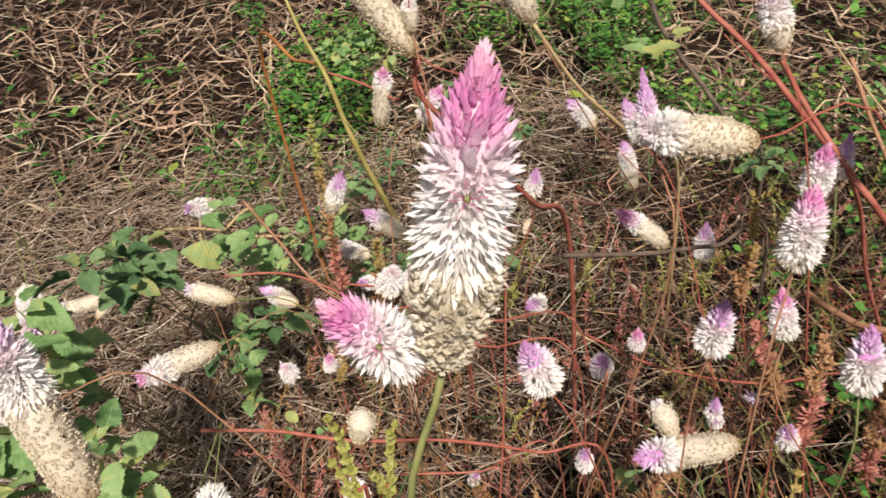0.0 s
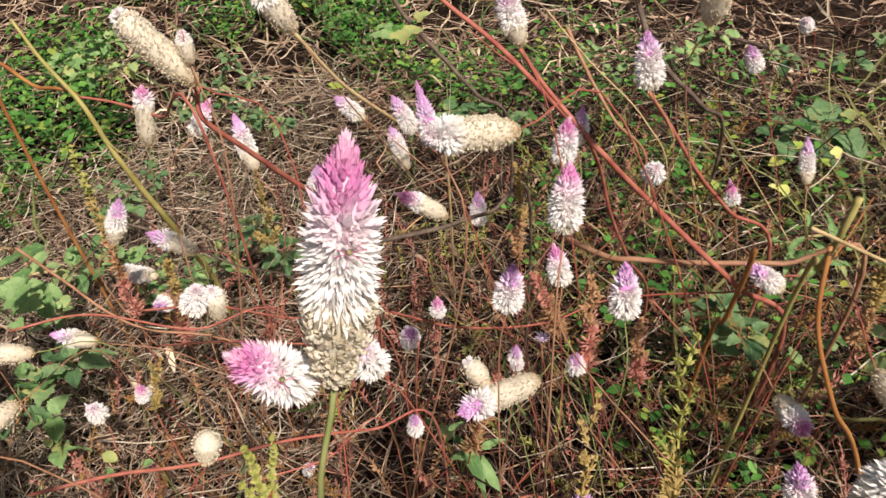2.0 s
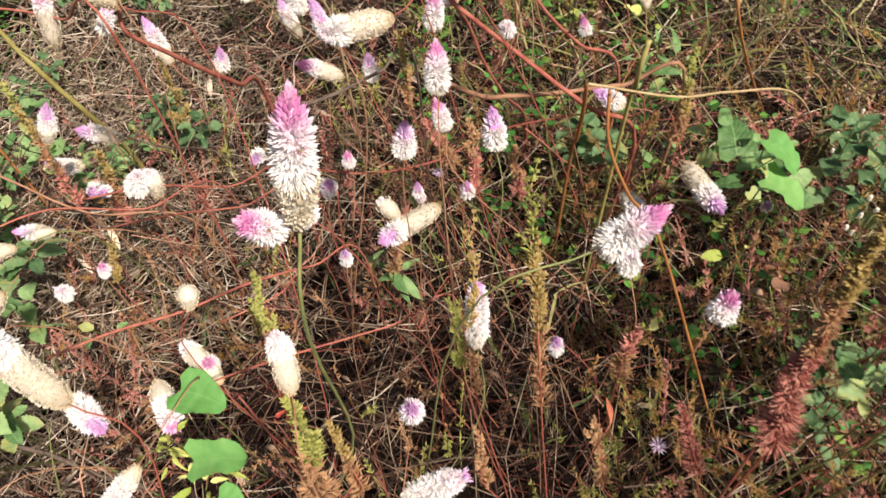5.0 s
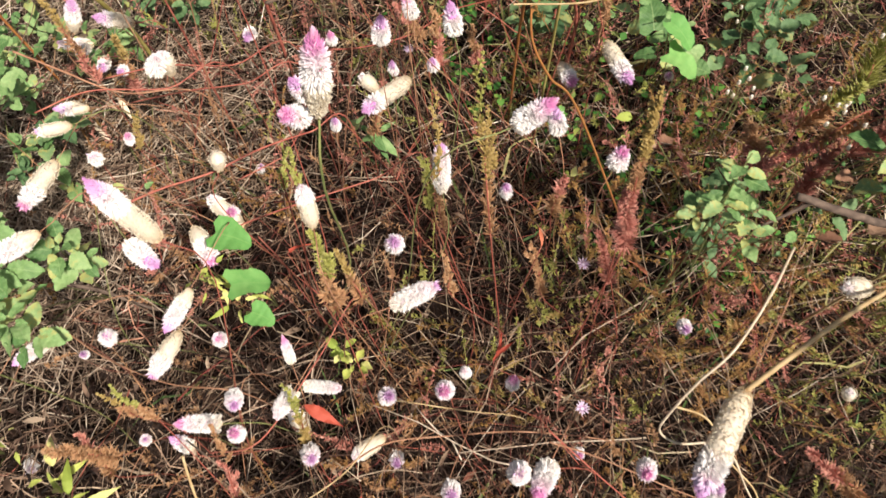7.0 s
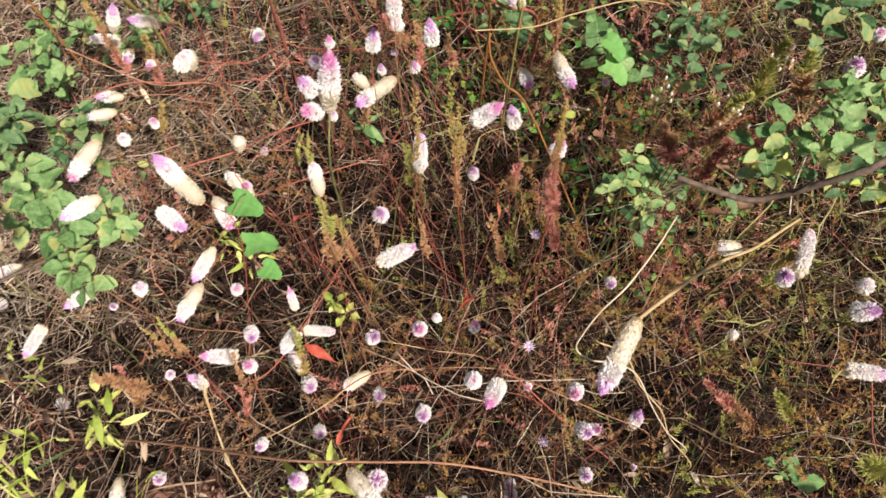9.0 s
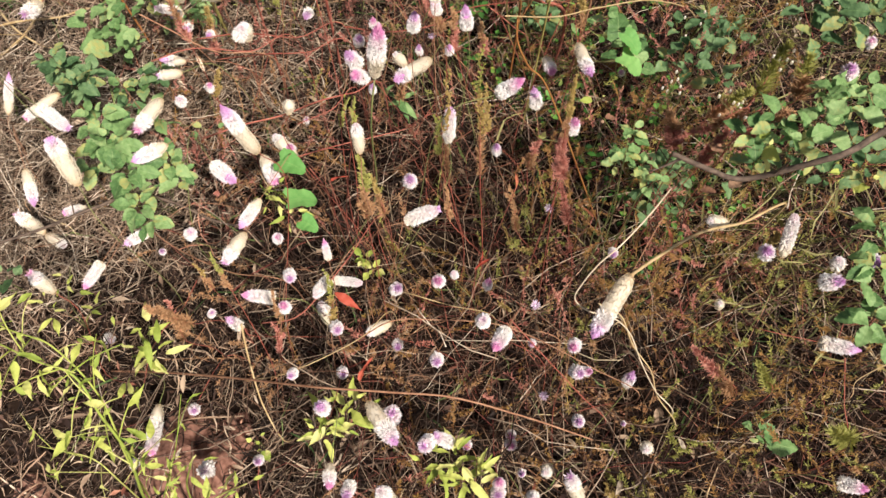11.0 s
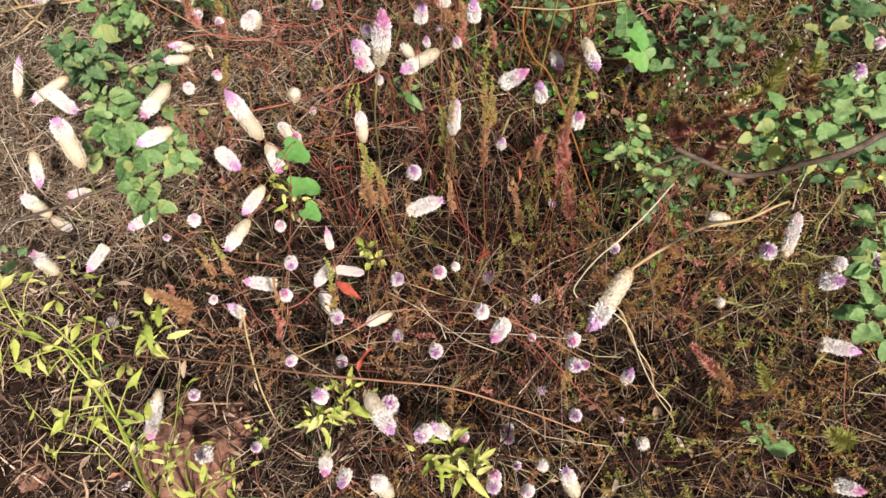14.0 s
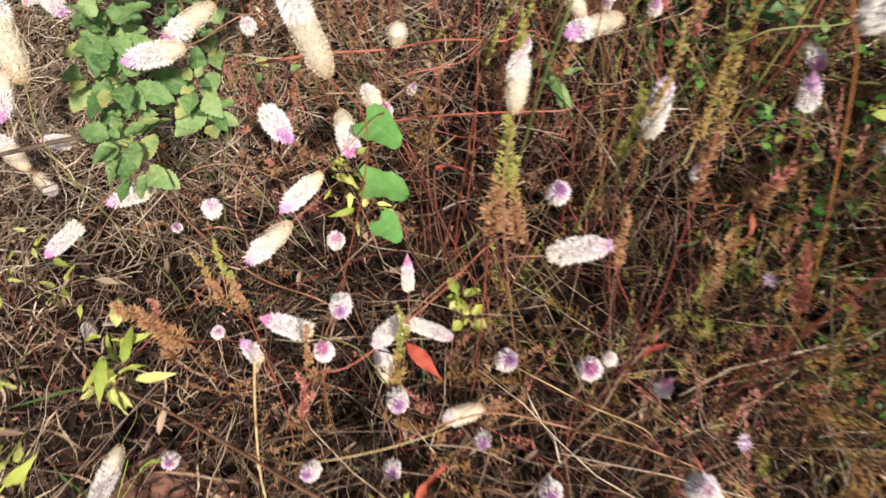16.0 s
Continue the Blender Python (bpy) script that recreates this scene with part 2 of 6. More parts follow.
M_ROSE = material("rose_seed_spike", [(0.25, (0.3, 0.095, 0.07)), (0.5, (0.52, 0.21, 0.16)), (0.75, (0.68, 0.4, 0.3))], 220, 0.75, through_light=0.2)
M_LILAC = material("lilac_rays", [(0.0, (0.4, 0.2, 0.42)), (0.5, (0.66, 0.5, 0.68)), (1.0, (0.76, 0.68, 0.78))], 200, 0.6, by="u", through_light=0.25)


# ---- small tools ----
class Pile:
    """Gathers vertices, faces and a map (u, v) for one mesh."""

    def __init__(self):
        self.v, self.f, self.uv, self.n = [], [], [], 0

    def add(self, verts, faces, uv=None):
        verts = np.asarray(verts, float).reshape(-1, 3)
        self.v.append(verts)
        self.uv.append(np.zeros((len(verts), 2)) if uv is None else np.asarray(uv, float).reshape(-1, 2))
        self.f += [tuple(int(i) + self.n for i in f) for f in faces]
        self.n += len(verts)

    def tube(self, points, radius, sides=5, end=None):
        p = np.asarray(points, float)
        k = len(p)
        rad = np.linspace(radius, radius if end is None else end, k)
        d = np.gradient(p, axis=0)
        d /= np.linalg.norm(d, axis=1)[:, None] + 1e-9
        ref = np.array([0.31, 0.17, 0.93]) if abs(d[0] @ np.array([0.31, 0.17, 0.93])) < 0.9 else np.array([1.0, 0, 0])
        a = np.cross(d, ref)
        a /= np.linalg.norm(a, axis=1)[:, None] + 1e-9
        b = np.cross(d, a)
        ang = np.arange(sides) * 2 * np.pi / sides
        ring = p[:, None] + rad[:, None, None] * (np.cos(ang)[None, :, None] * a[:, None] + np.sin(ang)[None, :, None] * b[:, None])
        faces = [(i * sides + j, i * sides + (j + 1) % sides, (i + 1) * sides + (j + 1) % sides, (i + 1) * sides + j) for i in range(k - 1) for j in range(sides)]
        faces += [tuple(range(sides))[::-1], tuple((k - 1) * sides + j for j in range(sides))]
        self.add(ring.reshape(-1, 3), faces, np.repeat(np.c_[np.linspace(0, 1, k), np.zeros(k)], sides, axis=0))

    def mesh(self, name, mat, smooth=True):
        me = bpy.data.meshes.new(name)
        v = np.concatenate(self.v) if self.v else np.zeros((0, 3))
        me.from_pydata(v.tolist(), [], self.f)
        uv = np.concatenate(self.uv)
        layer = me.uv_layers.new(name="map")
        idx = np.empty(len(me.loops), int)
        me.loops.foreach_get("vertex_index", idx)
        layer.data.foreach_set("uv", uv[idx].ravel())
        if smooth:
            me.polygons.foreach_set("use_smooth", [True] * len(me.polygons))
        me.materials.append(mat)
        return me


def part(name, pile, mat, parent, label="", smooth=True):
    ob = new(name, pile.mesh(name, mat, smooth) if isinstance(pile, Pile) else pile)
    ob.parent = parent
    if label:
        ob["label"] = label
    return ob


def glide(points, steps=6):
    """A smooth line through the points."""
    p = np.asarray(points, float)
    q = np.vstack([2 * p[0] - p[1], p, 2 * p[-1] - p[-2]])
    out = []
    for i in range(1, len(q) - 2):
        for s in np.arange(steps) / steps:
            out.append(0.5 * (2 * q[i] + (q[i + 1] - q[i - 1]) * s + (2 * q[i - 1] - 5 * q[i] + 4 * q[i + 1] - q[i + 2]) * s * s + (3 * q[i] - q[i - 1] - 3 * q[i + 1] + q[i + 2]) * s ** 3))
    return np.vstack(out + [p[-1]])


def ground_height(x, y):
    return -0.13 + 0.035 * noise.noise(Vector((x * 1.7, y * 1.7, 0.3))) + 0.014 * noise.noise(Vector((x * 7, y * 7, 1.3)))


def aim(way):
    return Vector(way).to_track_quat("Z", "Y").to_matrix().to_4x4()


# ---- ground ----
xs = np.concatenate([-np.geomspace(60, 2.3, 14), np.linspace(-2.2, 2.8, 170), np.geomspace(2.9, 60, 14)])
ys = np.concatenate([-np.geomspace(60, 1.7, 14), np.linspace(-1.6, 3.4, 170), np.geomspace(3.5, 60, 14)])
soil = Pile()
w = len(xs)
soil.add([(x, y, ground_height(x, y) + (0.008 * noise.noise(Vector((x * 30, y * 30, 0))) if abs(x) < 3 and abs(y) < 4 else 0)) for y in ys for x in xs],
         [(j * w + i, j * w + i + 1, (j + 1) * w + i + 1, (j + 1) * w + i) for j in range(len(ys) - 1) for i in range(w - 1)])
tagged(new("ground", soil.mesh("ground", M_SHADEDSOIL)), "soil strewn with litter, colour darkened for shaded gaps", "ground", "", "structure")

rng = np.random.default_rng(11)


def clump_noise(x, y, f, seed):
    return noise.noise(Vector((x * f, y * f, seed)))


def strands(name, label, mat, count, area, lengths, radius, heights, rise, keep=None, sides=3, bend=0.25, flat=False):
    """Many thin bent stems or blades in one mesh of stuff."""
    pile = Pile()
    made = 0
    while made < count:
        x, y = rng.uniform(area[0], area[1]), rng.uniform(area[2], area[3])
        edge = min(x - area[0], area[1] - x, y - area[2], area[3] - y) + 0.35 * clump_noise(x, y, 1.3, 9.0)
        if rng.random() > min(1.0, 0.12 + edge * 2.2) or keep and rng.random() > keep(x, y):
            made += 0.25
            continue
        made += 1
        l, a, up = rng.uniform(*lengths), rng.uniform(0, 2 * np.pi), rng.uniform(*rise)
        z = ground_height(x, y) + rng.uniform(*heights)
        d = np.array([math.cos(a) * math.cos(up), math.sin(a) * math.cos(up), math.sin(up)])
        side = np.array([-math.sin(a), math.cos(a), 0])
        k = 5
        s = np.linspace(0, 1, k)[:, None]
        c1, c2 = rng.normal(0, bend), rng.normal(0, bend * 0.6)
        c3 = rng.normal(0, bend * 0.13)
        line = np.array([x, y, z]) + d * s * l + side * (c1 * l * s * s + c3 * l * np.sin(s * 7)) + np.array([0, 0, 1]) * (c2 * l * s * s) + rng.normal(0, 0.016 * l, (k, 3))
        line[:, 2] = np.maximum(line[:, 2], ground_height(x, y) + 0.002)
        r = radius * rng.uniform(0.6, 1.5)
        if flat:
            wv = (side + np.array([0, 0, rng.normal(0, 0.5)])) * r * np.array([0.6, 1, 1, 0.7, 0.1])[:, None]
            lift = np.array([0, 0, r * 0.5])
            pile.add(np.vstack([line - wv + lift, line, line + wv + lift]),
                     [(i, i + 1, k + i + 1, k + i) for i in range(k - 1)] + [(k + i, k + i + 1, 2 * k + i + 1, 2 * k + i) for i in range(k - 1)])
        else:
            pile.tube(line, r, sides, r * 0.6)
    return tagged(new(name, pile.mesh(name, mat)), label, "plant litter", "", "stuff")


def bare(x, y):
    """How open the soil is: the near left corner and the far left are open."""
    return 1.0 if x < -0.02 or y > 0.75 else 0.5 if x < 0.14 else 0.15


def thick(x, y):
    """Where the dry growth stands thick."""
    b = 0.5 + 0.5 * math.tanh((x + 0.12) * 6) if y < 0.72 else 0.25 if x < 0.4 else 0.6
    return b * (0.5 + 1.1 * clump_noise(x, y, 6, 2.2) + 0.5 * clump_noise(x, y, 17, 4.2))


strands("straw_litter", "pale dry straw lying on brown soil", M_STRAW, 18000, (-1.0, 1.6, -0.9, 1.9), (0.02, 0.085), 0.00062, (0.0, 0.04), (-0.08, 0.25), bare, bend=0.3)
strands("straw_litter", "flat dry grass blades matted on the soil", M_STRAW, 5000, (-1.0, 1.5, -0.5, 1.9), (0.025, 0.1), 0.0012, (0.0, 0.05), (-0.1, 0.35), bare, flat=True, bend=0.3)
strands("pale_straw", "bleached pale straw matted beside green weeds", M_PALESTRAW, 11500, (-0.9, 0.6, 0.68, 1.75), (0.03, 0.14), 0.001, (0.01, 0.15), (-0.08, 0.25), bend=0.25)
# dark layer added to deepen the shaded gaps above the soil
strands("dark_litter", "plant fibre close to the soil, coloured dark for shade", M_SHADEDFIBRE, 16000, (-0.9, 1.6, -0.9, 1.7), (0.02, 0.08), 0.0015, (0.0, 0.05), (-0.1, 0.4), flat=True, bend=0.4)
def far_off(x, y):
    return math.exp(-((x - 0.2) ** 2 + (y - 2.2) ** 2) / 6.0) * (0.05 if -0.9 < x < 1.3 and -0.4 < y < 1.5 else 1)


strands("far_straw", "dry straw and twigs on the ground further off", M_STRAW, 32000, (-3.6, 4.2, -2.5, 6.0), (0.04, 0.13), 0.0016, (0.0, 0.05), (-0.1, 0.35), far_off, flat=True, bend=0.35)
strands("far_stem_litter", "matted brown plant fibre on the ground further off", M_STRAW, 16000, (-3.6, 4.2, -2.5, 6.0), (0.05, 0.16), 0.0022, (0.0, 0.05), (-0.1, 0.5), far_off, flat=True, bend=0.5)
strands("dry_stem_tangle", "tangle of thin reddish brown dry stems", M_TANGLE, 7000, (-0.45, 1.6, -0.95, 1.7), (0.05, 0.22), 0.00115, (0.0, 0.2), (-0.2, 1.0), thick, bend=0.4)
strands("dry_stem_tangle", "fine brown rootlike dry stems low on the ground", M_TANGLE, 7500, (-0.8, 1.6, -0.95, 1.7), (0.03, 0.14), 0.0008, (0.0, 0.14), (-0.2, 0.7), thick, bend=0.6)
strands("red_stem_tangle", "scattered thin dull red creeping stems", M_REDSTEM, 600, (-0.3, 1.2, -0.3, 1.5), (0.08, 0.3), 0.0009, (0.03, 0.22), (-0.2, 0.35), thick)
strands("pale_stem_tangle", "scattered pale curly dry tendrils", M_STRAW, 800, (-0.3, 1.2, -0.4, 1.3), (0.05, 0.2), 0.0006, (0.05, 0.25), (-0.2, 0.5), thick, bend=0.9)
strands("straw_stalks", "long pale dry stalks lying across the weeds", M_PALESTRAW, 900, (-0.5, 1.4, -0.75, 1.4), (0.08, 0.3), 0.0009, (0.05, 0.26), (-0.35, 0.4), bend=0.14)
strands("olive_grass", "yellow-olive grass blades in the weeds", M_OLIVEGRASS, 1500, (0.25, 1.5, -0.4, 1.2), (0.05, 0.17), 0.0016, (0.02, 0.26), (0.0, 1.1), lambda x, y: 1.0 if clump_noise(x, y, 4, 8.8) > 0.05 - max(0.0, x - 0.5) * 0.5 else 0.05, flat=True)
strands("green_grass_blades", "thin green grass blades among the litter", M_GRASS, 1300, (-0.7, 1.5, -0.45, 2.2), (0.04, 0.14), 0.0014, (0.0, 0.14), (0.1, 1.3), lambda x, y: 0.2 + (0.6 if x > 0.4 or y > 1.2 else 0), flat=True)


def sprig_into(pile, base, way, length, thick_r, count, needle):
    """A feathery sprig: a stem set with small pointed leaves."""
    way = np.asarray(way, float) / np.linalg.norm(way)
    a = np.cross(way, [0.2, 0.9, 0.1])
    a /= np.linalg.norm(a)
    b = np.cross(way, a)
    s = np.linspace(0, 1, 5)[:, None]
    lean = a * rng.normal(0, 0.12) + b * rng.normal(0, 0.12)
    pile.tube(np.asarray(base) + way * length * s + lean * length * s * s, 0.0008, 3, 0.0004)
    nodes = max(3, int(length / 0.0065))
    q = np.clip((rng.integers(0, nodes, count) + 0.6) / nodes + rng.normal(0, 0.012, count), 0.08, 1)
    ang = rng.uniform(0, 2 * np.pi, count)
    out = np.cos(ang)[:, None] * a + np.sin(ang)[:, None] * b
    root = np.asarray(base) + way * length * q[:, None] + lean * length * (q * q)[:, None]
    reach = thick_r * (1.1 - 0.6 * q)[:, None] * rng.uniform(0.6, 1.2, (count, 1))
    tip = root + out * reach + way * reach * rng.uniform(0.3, 1.2, (count, 1))
    side = np.cross(tip - root, way)
    side /= np.linalg.norm(side, axis=1)[:, None] + 1e-9
    mid = (root + tip) / 2
    v = np.stack([root, mid + side * needle, tip, mid - side * needle, mid + way * needle * 0.8], axis=1).reshape(-1, 3)
    u = np.tile([[0, 0], [0.5, 0], [1, 0], [0.5, 0], [0.5, 0]], (count, 1))
    u[:, 1] = np.repeat(q, 5)
    pile.add(v, [t for i in range(count) for t in ((5 * i, 5 * i + 1, 5 * i + 4), (5 * i + 1, 5 * i + 2, 5 * i + 4), (5 * i + 2, 5 * i + 3, 5 * i + 4), (5 * i + 3, 5 * i, 5 * i + 4))], u)


for mat, label, count, box, tall in ((M_NEEDLE, "low rusty needle-leaved weeds between dry stems", 430, (-0.25, 1.2, -0.45, 1.2), (0.05, 0.17)),
                                     (M_RUST, "small rust coloured feathery weed shoots", 330, (-0.3, 1.1, -0.4, 1.0), (0.06, 0.2)),
                                     (M_ROSE, "small rosy feathery weed shoots", 300, (-0.1, 1.0, 0.0, 1.2), (0.05, 0.18)),
                                     (M_GREENGOLD, "small yellow-green feathery weed shoots", 420, (0.2, 1.3, -0.5, 1.2), (0.05, 0.16))):
    pile = Pile()
    made = 0
    while made < count:
        x, y = rng.uniform(box[0], box[1]), rng.uniform(box[2], box[3])
        made += 0.2
        if rng.random() > 2.2 * clump_noise(x, y, 4.5, 7.0 + tall[1] * 90) + 0.25:
            continue
        made += 0.8
        z = ground_height(x, y) + rng.uniform(0.0, 0.16)
        sprig_into(pile, (x, y, z), (rng.normal(0, 0.45), rng.normal(0, 0.45), 1), rng.uniform(*tall), 0.0095, 34, 0.0014)
    tagged(new("feathery_weeds", pile.mesh("feathery_weeds", mat, False)), label, "weeds", "", "stuff")


# weeds that stand higher, round the leafy plants and the dead branch
for mat, label, count, box, base, tall in ((M_NEEDLE, "rusty and golden feathery weeds standing among green plants", 330, (0.42, 1.1, -0.3, 0.6), (0.08, 0.42), (0.05, 0.13)),
                                           (M_ROSE, "rosy feathery weeds standing among green plants", 120, (0.42, 1.0, 0.0, 0.5), (0.1, 0.42), (0.05, 0.12)),
                                           (M_GOLD, "straw-gold feathery weeds in dry stems", 150, (0.25, 1.0, -0.45, 0.3), (0.02, 0.26), (0.04, 0.12)),
                                           (M_GREENGOLD, "yellow-green feathery weeds in dry stems", 120, (0.35, 1.1, -0.45, 0.5), (0.05, 0.34), (0.04, 0.11))):
    pile = Pile()
    made = 0
    while made < count:
        x, y = rng.uniform(box[0], box[1]), rng.uniform(box[2], box[3])
        made += 0.2
        if rng.random() > 2.4 * clump_noise(x, y, 5.5, 3.0 + count * 0.1) + 0.3:
            continue
        made += 0.8
        z = ground_height(x, y) + rng.uniform(*base)
        sprig_into(pile, (x, y, z), (rng.normal(0, 0.5), rng.normal(0, 0.5), 1), rng.uniform(*tall), 0.0085, 40, 0.0011)
    tagged(new("feathery_weeds", pile.mesh("feathery_weeds", mat, False)), label, "weeds", "", "stuff")


def leaf_mesh(name, shape, mat, curl=0.15, fold=0.25, seed=0.0):
    """A thin leaf along +X, one long, with a folded midrib, crinkled blade and toothed edge."""
    n = 17
    s = np.linspace(0, 1, n)
    if shape == "heart":
        half = 0.52 * np.sqrt(np.clip(1 - ((s - 0.3) / 0.72) ** 2, 0, 1)) * (1.0 - 0.25 * s)
        half[0], half[-1] = 0.3, 0.01
    elif shape == "oval":
        half = 0.34 * np.sin(np.pi * s ** 0.8) ** 0.75 + 0.01
    else:
        half = 0.16 * np.sin(np.pi * s ** 0.75) + 0.006
    half = half * (1 + 0.17 * (np.arange(n) % 2 - 0.5) * (0.25 if shape == "heart" else 0.4 if shape == "lance" else 1.0)) * (1 + 0.12 * np.sin(s * 5 + seed * 3))
    curl = curl * (1 + 0.7 * math.sin(seed * 2.3))
    p = Pile()
    back = np.where(s < 0.2, -0.16 * (shape == "heart") * (1 - s / 0.2), 0)
    z = -curl * s * s
    wave = 0.045 * np.sin(s * 9 + seed * 1.7) + 0.022 * np.sin(s * 23 + seed)
    dent = 0.022 * np.sin(s * 26 + seed)
    rows = [np.c_[s + back, half, z + fold * half + wave], np.c_[s + back * 0.4, half * 0.5, z + fold * half * 0.45 + dent], np.c_[s, 0.03 * np.sin(s * 3 + seed * 2.0), z],
            np.c_[s + back * 0.4, -half * 0.5, z + fold * half * 0.45 + dent * 0.8], np.c_[s + back, -half, z + fold * half - wave]]
    p.add(np.vstack(rows), [(r * n + i, (r + 1) * n + i, (r + 1) * n + i + 1, r * n + i + 1) for r in range(4) for i in range(n - 1)],
          np.vstack([np.c_[s, np.full(n, q)] for q in (0, 0.25, 0.5, 0.75, 1)]))
    return p.mesh(name, mat)


LEAVES = {(k, m.name): [leaf_mesh("leaf", k, m, c, f, q) for q in (0.0, 1.0, 2.1, 3.3)] for k, c, f in (("heart", 0.2, 0.2), ("oval", 0.25, 0.3), ("lance", 0.45, 0.3))
          for m in (M_HEART, M_LEAF, M_PALELEAF, M_YELLOWLEAF, M_REDLEAF, M_DEADLEAF)}


def leaf_at(parent, origin, place, way, size, shape, mat, tilt=0.0):
    ob = new("leaf", LEAVES[(shape, mat.name)][rng.integers(0, 4)])
    ob.parent = parent
    turn = Vector(way).to_track_quat("X", "Z").to_matrix().to_4x4() @ pose(0, 0, 0, tilt, 0, 0)
    ob.matrix_basis = Matrix.Translation(Vector(place) - Vector(origin)) @ turn @ Matrix.Scale(size, 4)
    return ob


# carpets of small leaves, too many to count
for box, count, label, tall in (((-0.3, 1.0, 1.5, 2.7), 2600, "carpet of small round green weed leaves over straw", (0.0, 0.14)),
                                ((0.5, 1.5, 0.1, 1.6), 900, "low green weed leaves among dry stems", (0.02, 0.26)),
                                ((-1.3, 2.6, 1.6, 4.0), 900, "green weeds further off on the ground", (0.0, 0.15))):
    pile = Pile()
    big = 1.6 if box[3] > 3 else 1.0
    made = 0
    while made < count:
        x, y = rng.uniform(box[0], box[1]), rng.uniform(box[2], box[3])
        made += 0.1
        if clump_noise(x, y, 3.2, 5.5) < (-0.02 if y > 1.5 else 0.1):
            continue
        made += 0.9
        z = ground_height(x, y) + rng.uniform(*tall)
        for j in range(rng.integers(2, 5)):
            a, l = rng.uniform(0, 2 * np.pi), rng.uniform(0.008, 0.02) * big
            d, sd = np.array([math.cos(a), math.sin(a), rng.uniform(-0.1, 0.6)]), np.array([-math.sin(a), math.cos(a), rng.normal(0, 0.2)])
            o = np.array([x, y, z]) + rng.normal(0, 0.008, 3)
            m = o + d * l * 0.5
            pile.add([o, m + sd * l * 0.36 + [0, 0, l * 0.08], o + d * l * 0.85 + sd * l * 0.2, o + d * l, o + d * l * 0.85 - sd * l * 0.2, m - sd * l * 0.36 + [0, 0, l * 0.08], m],
                     [(0, 6, 1), (1, 6, 2), (2, 6, 3), (3, 6, 4), (4, 6, 5), (5, 6, 0)])
    tagged(new("weed_carpet", pile.mesh("weed_carpet", M_CARPET)), label, "weeds", "", "stuff")

pile = Pile()
for i in range(1500):
    x, y = rng.uniform(-0.7, 1.4), rng.uniform(-0.45, 1.8)
    a, l = rng.uniform(0, 2 * np.pi), rng.uniform(0.008, 0.028)
    d, sd = np.array([math.cos(a), math.sin(a), rng.normal(0, 0.4)]), np.array([-math.sin(a), math.cos(a), rng.normal(0, 0.5)])
    o = np.array([x, y, ground_height(x, y) + rng.uniform(0.004, 0.1)])
    m = o + d * l * 0.5
    pile.add([o, m + sd * l * 0.2 + [0, 0, l * 0.12], o + d * l, m - sd * l * 0.2 + [0, 0, l * 0.12], m], [(0, 4, 1), (1, 4, 2), (2, 4, 3), (3, 4, 0)])
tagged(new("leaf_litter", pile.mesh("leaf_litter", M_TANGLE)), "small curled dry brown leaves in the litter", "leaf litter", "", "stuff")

pile = Pile()
for i in range(700):
    x, y = rng.uniform(-0.7, 1.4), rng.uniform(-0.6, 1.8)
    a, l = rng.uniform(0, 2 * np.pi), rng.uniform(0.012, 0.04)
    d, sd = np.array([math.cos(a), math.sin(a), rng.normal(0, 0.4)]), np.array([-math.sin(a), math.cos(a), rng.normal(0, 0.5)])
    o = np.array([x, y, ground_height(x, y) + rng.uniform(0.01, 0.16)])
    line = o + d * l * np.linspace(0, 1, 6)[:, None] + np.array([0, 0, 1]) * (l * 0.25 * np.sin(np.linspace(0, 3, 6) + rng.uniform(-1, 1)))[:, None]
    half = sd * l * 0.13 * np.array([0.2, 0.8, 1, 0.9, 0.5, 0.05])[:, None]
    pile.add(np.vstack([line - half + [0, 0, l * 0.06], line, line + half + [0, 0, l * 0.06]]), [(k, k + 1, 7 + k, 6 + k) for k in range(5)] + [(6 + k, 7 + k, 13 + k, 12 + k) for k in range(5)])
tagged(new("leaf_litter", pile.mesh("leaf_litter", M_STRAW)), "pale curled dry leaf scraps caught in the weeds", "leaf litter", "", "stuff")


